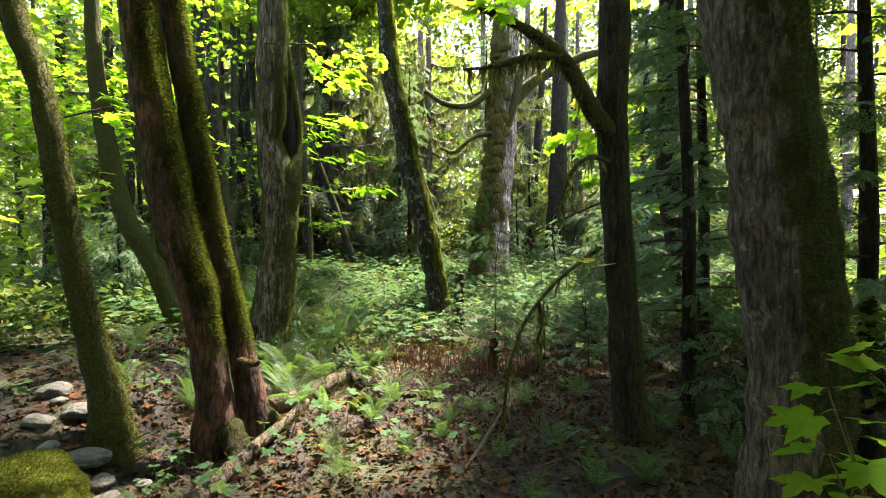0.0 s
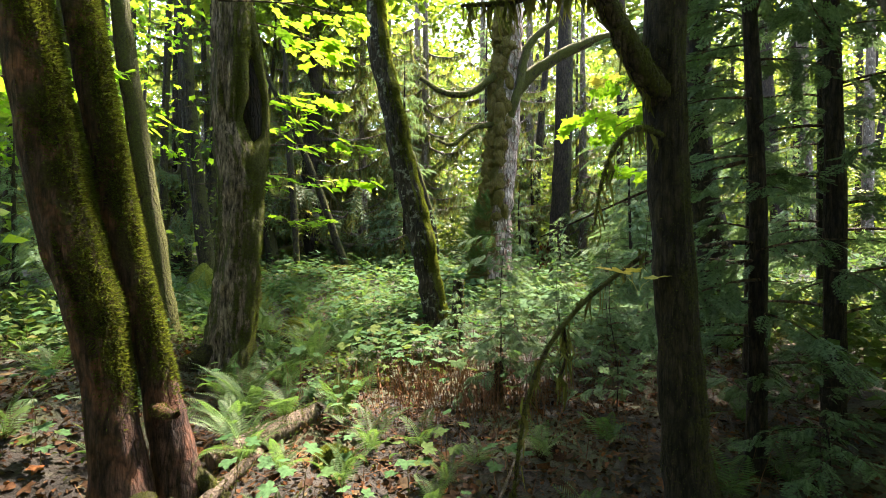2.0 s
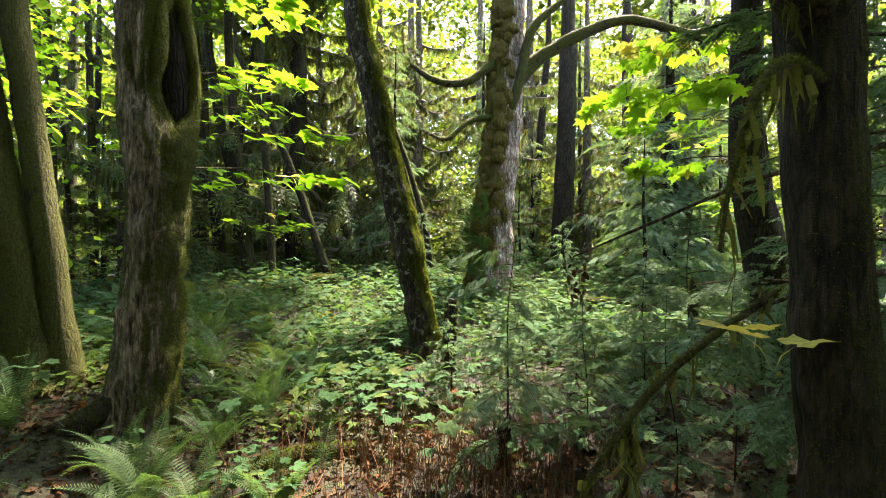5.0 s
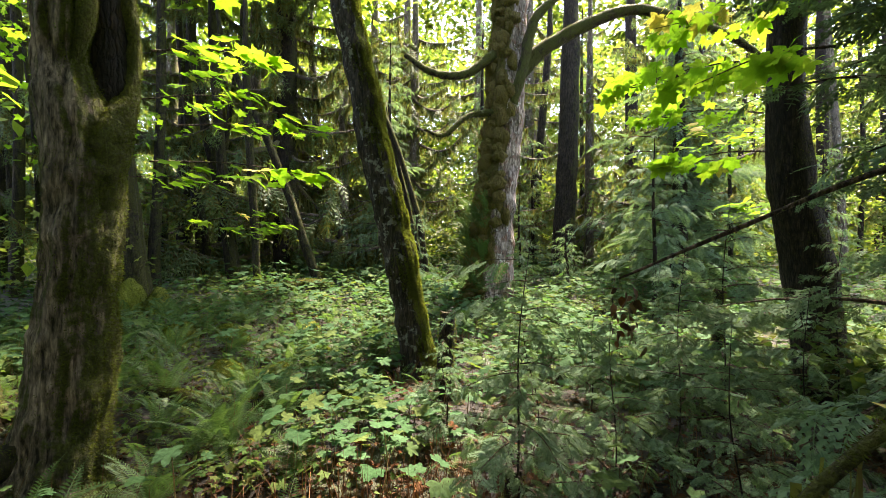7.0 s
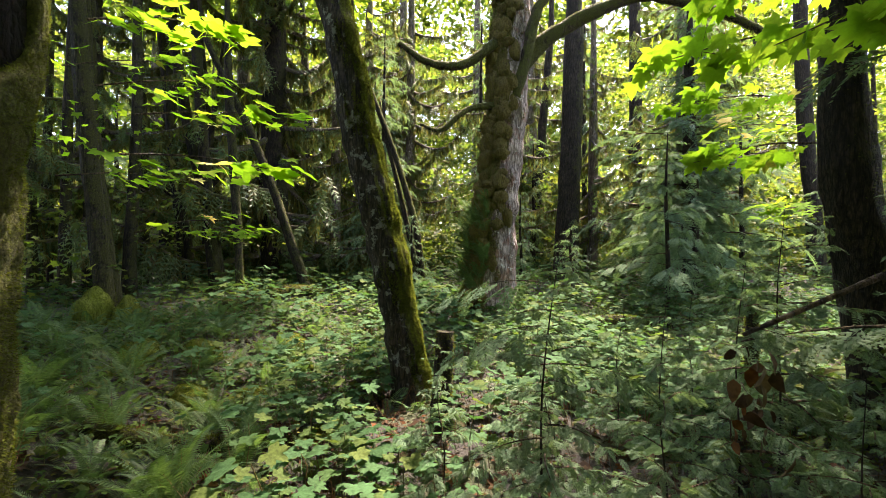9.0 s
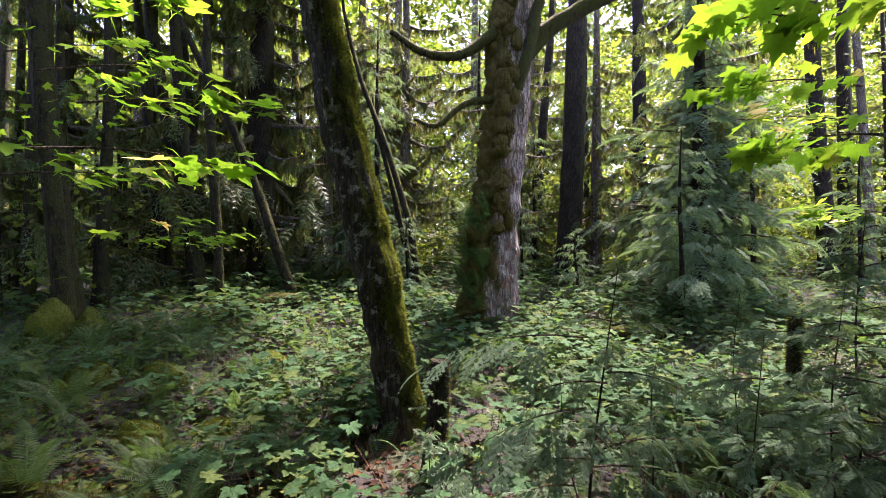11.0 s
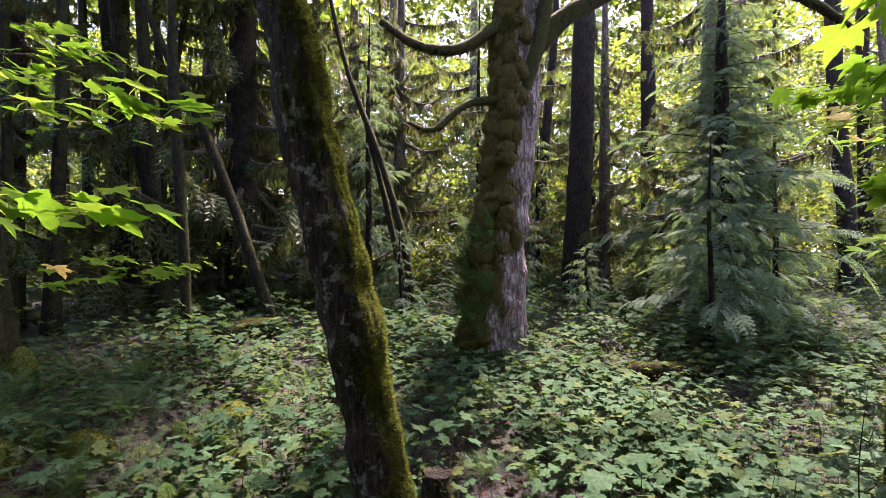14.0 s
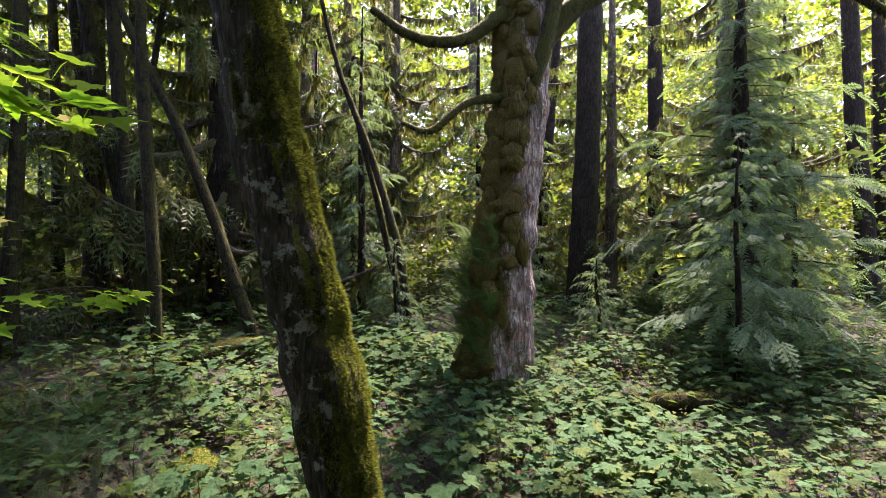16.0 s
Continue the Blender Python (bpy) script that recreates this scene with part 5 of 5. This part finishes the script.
    if k < 8:
        protos[k].matrix_basis = m
    else:
        copy_thing(protos[k % 8], m)

for k, (x, y, s) in enumerate([(-0.55, 4.6, 0.6), (-0.2, 5.1, 0.65), (0.25, 4.7, 0.5), (-1.0, 4.9, 0.6), (0.1, 5.6, 0.6), (-1.35, 4.35, 0.55), (0.6, 5.2, 0.5), (1.45, 4.5, 0.5), (-0.75, 5.5, 0.6), (-1.75, 3.7, 0.55)]):
    copy_thing(protos[(3 * k + 1) % 8], pose(x, y, gz(x, y), 0, 4, 77 * k) @ Matrix.Scale(1.4 * s, 4))

GEO = [herb_geometry(k) for k in range(8)]


def herb_field(name, label, count, x0, x1, y0, y1, seed, scale=1.0):
    g = np.random.default_rng(seed)
    x, y = herb_spots(g, count, x0, x1, y0, y1)
    z = ground_z(x, y)
    kind = g.integers(0, 8, len(x))
    Ls, Ss = [], []
    for k in range(8):
        w = kind == k
        P = np.stack([x[w], y[w], z[w]], -1)
        R = turns(g.uniform(0, 6.28, len(P)), g.normal(0, 0.08, len(P)), g.normal(0, 0.08, len(P)))
        S = scale * g.uniform(0.6, 1.35, len(P))
        Ls.append(spread(GEO[k][0], P, R, S))
        Ss.append(spread(GEO[k][1], P, R, S))
    root = tagged(new(name, mesh_np("leaves", *join(Ls), M_HERB)), label, "plants", kind="stuff")
    tagged(part("stems", mesh_np("stems", *join(Ss), M_STEM), root), kind="stuff")


herb_field("herb_carpet", "carpet of broad-leaved green herbs under the trees", 780, -9, 9, 7.0, 18, 12)
herb_field("far_herb_carpet", "far carpet of pale green herbs", 520, -14, 20, 16, 30, 13, 1.5)
herb_field("glade_herbs", "herbs standing thickly in the glade between far trunks", 900, -9, 9, 15, 25, 16, 1.15)
herb_field("sunny_herbs", "broad-leaved herbs covering the sunlit ground near a young cedar", 620, 2.6, 11, 9.6, 18, 17, 0.95)
herb_field("slope_herbs", "low green herbs and seedlings covering the slope", 420, -8, -2.2, 8.6, 15.5, 15, 0.7)
# sunken, sparse herbs near the path
herb_field("path_herbs", "scattered small herbs beside the path", 170, -4.5, 3.5, 3.4, 7.2, 14, 0.75)


g = np.random.default_rng(41)
fx, fy = herb_spots(g, 1300, -8, 8, 6.5, 18)
for nm, sel in (("fern_fronds", FINE_FROND[0]), ("small_fern_fronds", FINE_FROND[1])):
    k = g.permutation(len(fx))[:len(fx) // 2]
    P = np.stack([fx[k], fy[k], ground_z(fx[k], fy[k])], -1)
    R = turns(g.uniform(0, 6.28, len(k)), g.uniform(0.3, 1.0, len(k)), g.normal(0, 0.3, len(k)))
    tagged(new(nm, mesh_np(nm, *spread(sel, P, R, g.uniform(0.25, 0.55, len(k))), M_FERN)), "scattered feathery fern fronds among the herbs", "ferns", kind="stuff")


g = np.random.default_rng(43)
sx, sy = g.uniform(-6.5, -0.8, 620), g.uniform(7.8, 15.5, 620)
w = bumps(sx * 1.7, sy * 1.7 + 2) > -0.25
sx, sy = sx[w], sy[w]
P = np.stack([sx, sy, ground_z(sx, sy)], -1)
R = turns(g.uniform(0, 6.28, len(sx)), g.uniform(0.3, 1.0, len(sx)), g.normal(0, 0.25, len(sx)))
tagged(new("slope_fern_fronds", mesh_np("slope_fern_fronds", *spread(FROND[0], P, R, g.uniform(0.35, 0.65, len(sx))), M_FERN)), "scattered dark sword fern fronds on the shaded slope", "ferns", kind="stuff")


# ---- ground cover and litter ----
def ground_stuff(name, label, template, mat, count, x0, x1, y0, y1, size, seed, tilt, lift=(0.0, 0.03), dens=None, category="plants"):
    g = np.random.default_rng(seed)
    x, y = g.uniform(x0, x1, count), g.uniform(y0, y1, count)
    if dens is not None:
        keep = g.uniform(0, 1, count) < dens(x, y)
        x, y = x[keep], y[keep]
    P = np.stack([x, y, ground_z(x, y) + g.uniform(*lift, len(x))], -1)
    R = turns(g.uniform(0, 6.28, len(x)), g.normal(0, tilt, len(x)), g.normal(0, tilt, len(x)))
    tagged(new(name, mesh_np(name, *spread(template, P, R, size * g.uniform(0.5, 1.4, len(x))), mat)), label, category, kind="stuff")


def cover_density(x, y):
    return np.clip(0.5 + 0.9 * bumps(x * 1.7, y * 1.7 + 4), 0.05, 1) * np.interp(y, [3, 7, 8.5], [0.25, 0.45, 1.0]) * np.where((x > 0) & (y < 7.5), 0.4, 1.0)


ground_stuff("leaf_litter", "brown and orange fallen leaves on the soil", OVATE, M_LITTER, 20000, -7, 7, 2.6, 16, 0.07, 21, 0.35, (0.0, 0.02), category="leaves")
ground_stuff("fallen_maple_leaves", "curled brown and yellow maple leaves on the soil", LOBED, M_LITTER, 3500, -6, 6, 2.6, 11, 0.085, 22, 0.4, (0.005, 0.03), category="leaves")
ground_stuff("path_litter", "dense brown leaf litter and bark scraps by the path", OVATE, M_LITTER, 17000, -4.5, 4.5, 2.4, 8.2, 0.05, 26, 0.6, (0.0, 0.03), category="leaves")
ground_stuff("ground_cover", "low small-leaved green ground cover", OVATE, M_COVER, 19000, -8, 10, 3.2, 18, 0.05, 23, 0.35, (0.02, 0.18), cover_density)
ground_stuff("sunny_ground_cover", "low leafy ground cover in the sunlit clearing", OVATE, M_COVER, 12000, 2.4, 11, 9, 19, 0.07, 27, 0.4, (0.03, 0.2))
ground_stuff("far_ground_cover", "distant low green ground cover", SIMPLE, M_COVER, 20000, -18, 24, 15, 36, 0.16, 24, 0.35, (0.05, 0.4))


ground_stuff("slope_seedlings", "dense small seedlings and mossy leaves on the slope", LOBED, M_COVER, 11000, -7, -0.4, 7.6, 15.5, 0.06, 25, 0.4, (0.03, 0.2), lambda x, y: np.clip(0.6 + 0.8 * bumps(x * 2.1 + 3, y * 2.1), 0.1, 1))


def stalk_stuff(name, label, count, x0, x1, y0, y1, height, mat, seed, lean=0.25, width=0.004):
    g = np.random.default_rng(seed)
    x, y = g.normal((x0 + x1) / 2, (x1 - x0) / 4, count), g.normal((y0 + y1) / 2, (y1 - y0) / 4, count)
    P = np.stack([x, y, ground_z(x, y)], -1)
    H = height * g.uniform(0.4, 1.2, count)
    T = P + np.stack([g.normal(0, lean, count) * H, g.normal(0, lean, count) * H, H], -1)
    a = g.uniform(0, 3.14, count)
    w = np.stack([np.cos(a), np.sin(a), 0 * a], -1) * width
    V = np.stack([P - w, P + w, T + w * 0.4, T - w * 0.4], 1).reshape(-1, 3)
    tagged(new(name, mesh_np(name, V, np.arange(4 * count).reshape(-1, 4), mat)), label, "plants", kind="stuff")


stalk_stuff("dead_stalks", "thicket of dead reddish-brown stalks", 900, -1.2, 1.6, 6.2, 8.0, 0.4, M_DEADSTEM, 31)
stalk_stuff("dry_stalks", "scattered dry brown stalks among herbs", 1500, -5, 8, 5, 15, 0.45, M_DEADSTEM, 32, 0.3, 0.003)
stalk_stuff("twig_litter", "fallen thin twigs on the soil", 700, -5, 5, 3, 9, 0.22, M_DEADSTEM, 33, 2.5, 0.004)


# ---- logs, stumps, stones ----
def log_thing(name, label, pts, mat, moss, seed, category="log"):
    x, y = pts[0][0], pts[0][1]
    root, base = root_of(name, x, y, gz(x, y), label, category)
    root.location = base
    line = smooth_line([(a, b, gz(a, b) + c, r) for a, b, c, r in pts], 6)
    V, F = tube(line, 12, 0.22, 0.12, 0, seed, 0.02)
    V = local(V, base)
    body = part("wood", mesh_np("wood", V, F, mat, True), root)
    for s, i in ((0, 0), (1, len(line) - 1)):
        ring = V[i * 12:(i + 1) * 12]
        W = np.vstack([ring.mean(0)[None], ring])
        part("cut_end", mesh_np("cut_end", W, np.array([[0, 1 + k, 1 + (k + 1) % 12] for k in range(12)]), M_DEADWOOD), root)
    if moss:
        part("moss", mesh_np("moss", *fuzz(V, F, moss, 0.035, (0, 0, 1), 0.7, seed), M_MOSS), body)


log_thing("bleached_log", "thin bleached barkless log lying on leaf litter", [(-1.92, 3.55, 0.06, 0.07), (-1.83, 4.15, 0.08, 0.065), (-1.71, 4.85, 0.07, 0.055), (-1.6, 5.65, 0.05, 0.045)], M_DEADWOOD, 120, 501)
log_thing("rotten_log", "rotten brown log slab with peeling bark", [(-1.95, 5.45, 0.06, 0.1), (-1.6, 5.9, 0.07, 0.12), (-1.3, 6.4, 0.06, 0.1)], M_DEADWOOD, 250, 502)
log_thing("mossy_log", "low mossy log lying across the herbs", [(-3.1, 9.35, 0.08, 0.09), (-2.3, 9.5, 0.1, 0.09), (-1.2, 9.75, 0.06, 0.07)], M_BARK_MOSS, 1500, 503)
log_thing("mossy_log", "curved mossy log lying under ferns", [(-4.5, 15.4, 0.1, 0.14), (-3.9, 16.2, 0.22, 0.15), (-3.4, 17.2, 0.3, 0.14), (-2.9, 18.2, 0.2, 0.12)], M_BARK_MOSS, 2200, 504)
log_thing("mossy_log", "dark mossy log lying beside a broad tree", [(2.6, 15.0, 0.1, 0.13), (4.0, 15.3, 0.14, 0.15), (5.6, 15.4, 0.1, 0.13)], M_BARK_MOSS, 1800, 505)
log_thing("mossy_log", "short mossy log near a rotten slab", [(-1.5, 6.9, 0.05, 0.06), (-1.1, 7.2, 0.07, 0.07), (-0.6, 7.4, 0.04, 0.05)], M_BARK_MOSS, 700, 506)
log_thing("pale_twig", "pale crooked fallen twig on dark soil", [(1.05, 3.0, 0.02, 0.012), (1.3, 2.9, 0.08, 0.013), (1.55, 2.8, 0.06, 0.012), (1.75, 2.6, 0.02, 0.008)], M_DEADWOOD, 0, 507, "twig")
log_thing("fallen_branch", "thin grey fallen branch on leaf litter", [(0.2, 4.3, 0.02, 0.014), (0.5, 4.9, 0.12, 0.014), (0.7, 5.5, 0.05, 0.01)], M_DEADWOOD, 0, 508, "branch")


def stump(name, label, x, y, h, r, mat, moss, seed, cap=True):
    root, base = root_of(name, x, y, gz(x, y), label, "stump")
    root.location = base
    line = smooth_line([(0, 0, -0.1, r * 1.3), (0, 0, h * 0.25, r * 1.05), (0.02, 0, h * 0.8, r), (0.03, 0, h, r * 0.92)], 6)
    V, F = tube(line, 14, 0.2, 0.12, 0.3, seed, 0.03)
    top = V[-14:]
    body = part("wood", mesh_np("wood", V, F, mat, True), root)
    W = np.vstack([top.mean(0)[None] - (0, 0, 0.03), top + g.normal(0, 0.006, top.shape)])
    part("broken_top", mesh_np("broken_top", W, np.array([[0, 1 + k, 1 + (k + 1) % 14] for k in range(14)]), mat), root)
    if moss:
        part("moss", mesh_np("moss", *fuzz(V, F, moss, 0.04, (0, 0, 1), 0.75, seed), M_MOSS), body)


stump("broken_post", "short broken dark stub standing in the herbs", 0.33, 10.05, 0.98 - gz(0.33, 10.05), 0.105, M_BARK_DARK, 250, 511)
stump("broken_post", "leaning dark snag with a moss cap among herbs", 4.58, 11.17, 1.24 - gz(4.58, 11.17), 0.075, M_BARK_DARK, 900, 512)
stump("dead_stub", "thin dark dead stub in the undergrowth", 0.75, 7.25, 0.45, 0.06, M_BARK_DARK, 80, 515)


def boulder(name, label, x, y, size, mat, moss, seed, lift=0.25):
    bm = bmesh.new()
    bmesh.ops.create_icosphere(bm, subdivisions=4, radius=1)
    for v in bm.verts:
        k = 1 + 0.28 * noise.noise(v.co * 1.1 + Vector((seed, 0, 0))) + 0.1 * noise.noise(v.co * 3.1 + Vector((0, seed, 0)))
        v.co = Vector((v.co.x * size[0] * k, v.co.y * size[1] * k, v.co.z * size[2] * k + size[2] * lift))
    bm.faces.ensure_lookup_table()
    me = bpy.data.meshes.new(name)
    bm.to_mesh(me)
    bm.free()
    me.polygons.foreach_set("use_smooth", np.ones(len(me.polygons), bool))
    me.materials.append(mat)
    ob = tagged(new(name, me), label, "rock")
    ob.location = (x, y, gz(x, y))
    if moss:
        V = np.array([v.co[:] for v in me.vertices])
        F = np.array([list(p.vertices) + [p.vertices[2]] for p in me.polygons])
        part("moss", mesh_np("moss", *fuzz(V, F[:, [0, 1, 3, 2]], moss, 0.025, (0.1, -0.1, 1), 0.75, seed), M_MOSS), ob)


M_MOSSROCK = bark_material("thick_green_moss", (0.03, 0.03, 0.01), (0.08, 0.08, 0.03), moss=1.2, side=(0, 0, 0.6), moss_dark=(0.05, 0.06, 0.008), moss_light=(0.17, 0.2, 0.02))
boulder("mossy_boulder", "boulder thickly covered in bright green moss", -2.95, 3.4, (0.4, 0.34, 0.3), M_MOSSROCK, 6000, 521)
for k, (x, y, a, b, c) in enumerate([(-3.0, 4.0, 0.22, 0.12, 0.07), (-2.75, 3.85, 0.1, 0.09, 0.06), (-3.35, 4.4, 0.14, 0.12, 0.08), (-3.5, 4.15, 0.13, 0.1, 0.07), (-2.6, 3.7, 0.11, 0.1, 0.06), (-3.25, 3.95, 0.08, 0.08, 0.05), (-2.5, 4.0, 0.07, 0.06, 0.04), (-3.8, 4.7, 0.15, 0.13, 0.09), (-2.45, 3.6, 0.08, 0.07, 0.04), (-3.1, 4.25, 0.06, 0.06, 0.04), (-2.85, 3.65, 0.06, 0.05, 0.04), (-3.6, 4.5, 0.07, 0.07, 0.05)]):
    boulder("stone", "loose grey stone lying on leaf litter", x, y, (a, b, c), M_STONE, 0, 530 + k)
for k, (x, y, s) in enumerate([(-2.75, 10.7, 0.26), (-2.2, 11.2, 0.2), (-3.3, 12.1, 0.28), (-1.9, 12.5, 0.22), (-1.0, 9.9, 0.15), (-2.4, 13.6, 0.3), (-0.2, 12.0, 0.14), (-0.9, 5.55, 0.16), (1.15, 3.6, 0.14), (-3.9, 11.6, 0.3)]):
    boulder("moss_hummock", "small hummock covered in green moss", x, y, (s, s * 0.9, s * 0.7), M_MOSSROCK, 1600, 550 + k)

boulder("mossy_stump", "rounded moss-covered stump beside a trunk", -5.8, 14.3, (0.26, 0.26, 0.42), M_MOSSROCK, 1600, 571)
boulder("mossy_stump", "tall rounded moss-covered stump in ferns", -6.35, 14.1, (0.33, 0.3, 0.58), M_MOSSROCK, 2000, 572)

# broad pale leaves of a shrub close beside the path
root = tagged(new("thimble_shrub"), "shrub with large pale green lobed leaves by the path", "shrub")
root.location = (1.82, 1.9, gz(1.82, 1.9))
g = np.random.default_rng(77)
for k in range(9):
    a = g.uniform(0, 6.28)
    e = np.array([0.25 * math.cos(a), 0.2 * math.sin(a), g.uniform(1.05, 1.5)])
    part("stem", mesh_np("stem", *tube(smooth_line([(0, 0, -0.05, 0.008), (*(e * (0.4, 0.4, 0.6)), 0.006), (*e, 0.003)], 5), 5), M_STEM, True), root)
    for j in range(5):
        f = 0.55 + 0.11 * j
        b = a + g.uniform(-1.5, 1.5)
        p = e * (f, f, f) + np.array([0.12 * math.cos(b), 0.12 * math.sin(b), 0.04])
        part("leaf", LEAF_MESH[j % 3], root, "", pose(*p, g.normal(-14, 10), g.normal(0, 10), math.degrees(b) - 90) @ Matrix.Scale(g.uniform(0.1, 0.16), 4))


# ---- far woods ----
def far_trunks(count, seed):
    g = np.random.default_rng(seed)
    for k in range(count):
        x, y = g.uniform(-26, 30), g.uniform(24, 44)
        if abs(x - y * 0.07) < 1.6 and y < 40:
            x += 4
        r, ln = g.uniform(0.1, 0.32), g.normal(0, 0.05)
        z = gz(x, y)
        # Every third trunk wears the bark with haze in its colour.
        bare_tree("far_tree", "distant mossy trunk in hazy green light", "tree",
                  [(x, y, z - 0.1, r * 1.2), (x + ln * 1.0, y, z + 1.5, r), (x + ln * 5, y, z + 6, r * 0.9), (x + ln * 12 + g.normal(0, 0.3), y, z + 11, r * 0.7)],
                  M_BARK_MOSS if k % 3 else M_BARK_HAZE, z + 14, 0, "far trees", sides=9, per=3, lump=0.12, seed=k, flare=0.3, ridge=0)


far_trunks(26, 601)
g = np.random.default_rng(602)
for k in range(18):
    x, y = g.uniform(-16, -3.5), g.uniform(10.5, 22)
    if x > -7 and y > 13:
        x -= 5
    r, ln = g.uniform(0.06, 0.16), g.normal(-0.03, 0.06)
    z = gz(x, y)
    bare_tree("pole_tree", "slender mossy pole of a young maple", "tree", [(x, y, z - 0.1, r * 1.2), (x + ln, y, z + 1.5, r), (x + ln * 5 + g.normal(0, 0.15), y, z + 5, r * 0.85), (x + ln * 9, y, z + 8.5, r * 0.7)],
              M_BARK_MOSS, z + 11, 0, "young maples", sides=9, per=3, lump=0.12, seed=k + 60, flare=0.3, ridge=0, moss=160, moss_len=0.03)


def leaf_cloud(name, label, mat, clumps, per, box, clump_size, leaf, seed, flat=0.35, fine=False, rise=1.0):
    """Leaves in loose layered clumps within a box; stuff."""
    g = np.random.default_rng(seed)
    (x0, x1), (y0, y1), (z0, z1) = box
    C = np.stack([g.uniform(x0, x1, clumps), g.uniform(y0, y1, clumps), z0 + (z1 - z0) * g.uniform(0, 1, clumps) ** rise], -1)
    C[:, 2] += ground_z(C[:, 0], C[:, 1])
    n = clumps * per
    P = np.repeat(C, per, 0) + g.normal(0, 1, (n, 3)) * clump_size * np.array([1, 1, flat]) * np.repeat(g.uniform(0.5, 1.3, clumps), per)[:, None]
    R = turns(g.uniform(0, 6.28, n), g.normal(-0.2, 0.4, n), g.normal(0, 0.4, n))
    tagged(new(name, mesh_np(name, *spread(LOBED if fine else SIMPLE, P, R, (1 if fine else 1.45) * leaf * g.uniform(0.6, 1.3, n)), mat)), label, "foliage", kind="stuff")


leaf_cloud("maple_canopy", "layers of bright green maple leaves between slender trunks", M_MAPLE, 140, 40, ((-13, -5.2), (8, 13.5), (3.2, 9)), 0.5, 0.11, 611, fine=True)
leaf_cloud("maple_understory", "loose low branches of green maple leaves", M_FARLEAF, 90, 40, ((-16, -5), (10, 26), (0.6, 2.6)), 0.5, 0.1, 612, fine=True)
leaf_cloud("far_foliage", "far sunlit yellow-green foliage between trunks", M_FARLEAF, 3600, 40, ((-52, 58), (41, 53), (-0.5, 18)), 1.1, 0.32, 613, rise=1.2)
leaf_cloud("far_thicket", "far low green thicket under the trees", M_FARLEAF, 1500, 40, ((-28, 36), (25, 37), (0.1, 5.5)), 0.7, 0.19, 614, rise=1.5)
leaf_cloud("far_shade", "hazy far foliage in the woods behind", M_FARLEAF, 2800, 36, ((-72, 78), (62, 76), (0, 36)), 1.4, 0.62, 624)
leaf_cloud("right_canopy", "bright leaves in the trees above a cedar", M_FARLEAF, 240, 40, ((12, 36), (25, 38), (2, 13)), 0.8, 0.16, 615, fine=True)
# Mostly out of view; added to close off sky light on the right.
leaf_cloud("side_woods", "green foliage added beside the path to block sky light", M_CANOPY, 260, 44, ((7.5, 16), (1, 8.5), (0.6, 11)), 0.9, 0.26, 616)
# Unseen leaves above the start, put there to cut light from overhead.
leaf_cloud("upper_canopy", "unseen leaf layer added to block light over the path", M_CANOPY, 260, 44, ((-9, 9), (-6, 2.5), (7.5, 12)), 0.9, 0.28, 617)
# Unseen foliage behind the start; it keeps light off the trunk fronts.
leaf_cloud("rear_woods", "unseen green foliage added behind the path to block light", M_CANOPY, 800, 44, ((-16, 16), (-9, -3.5), (0, 12)), 1.1, 0.34, 618)
# Mostly unseen, added so less sky light reaches in from the left.
leaf_cloud("left_woods", "green foliage added beside the slope to block sky light", M_CANOPY, 420, 44, ((-18, -9), (-6, 14), (0.6, 11)), 1.0, 0.26, 619)
# Leaves added up here to take the sun off the left trunks.
leaf_cloud("high_canopy", "leaf layer added high up to shade the left trunks", M_CANOPY, 170, 44, ((-12, -3), (17, 27), (10.5, 17)), 1.0, 0.3, 620)
# Leaf layer mostly above the view, placed to darken the right-hand ground.
leaf_cloud("shade_canopy", "leaf layer added over the cedars to block sun", M_CONIFER, 110, 44, ((3.5, 9), (6.0, 8.4), (6.8, 8.5)), 0.8, 0.28, 621)
# Added out of view along the sun's path to dim the left slope.
leaf_cloud("crown_layer", "unseen leaf layer added to shade the left slope", M_CANOPY, 92, 40, ((-6, 0.3), (16.2, 21.5), (10.5, 13.5)), 0.8, 0.28, 622)
# Unseen clumps that block sun from the ground near the start.
leaf_cloud("near_canopy", "unseen leaf clumps added to shade the start of the path", M_CANOPY, 11, 40, ((-1.2, 3.4), (7.2, 9.0), (9.2, 10.0)), 0.5, 0.28, 626)
# Sun blocker above the view, for the soil right of the path.
leaf_cloud("path_canopy", "unseen leaf clumps added to shade the soil beside the path", M_CANOPY, 26, 40, ((4.5, 9), (9.5, 12), (10.3, 12)), 0.7, 0.28, 623)
# Unseen; added to break up the sun on saplings and herbs below.
leaf_cloud("cedar_canopy", "unseen leaf clumps added to shade the saplings", M_CANOPY, 14, 40, ((4.5, 8.5), (13, 15.5), (9.9, 10.6)), 0.7, 0.28, 625)
leaf_cloud("side_thicket", "low dark thicket of small leaves beyond the cedars", M_COVER, 170, 40, ((4.2, 10), (4.5, 10.5), (0.05, 0.9)), 0.4, 0.11, 626)
leaf_cloud("slope_thicket", "low thicket of small leaves up the slope", M_COVER, 150, 40, ((-11, -5), (3.5, 9), (0.05, 0.7)), 0.4, 0.1, 627)
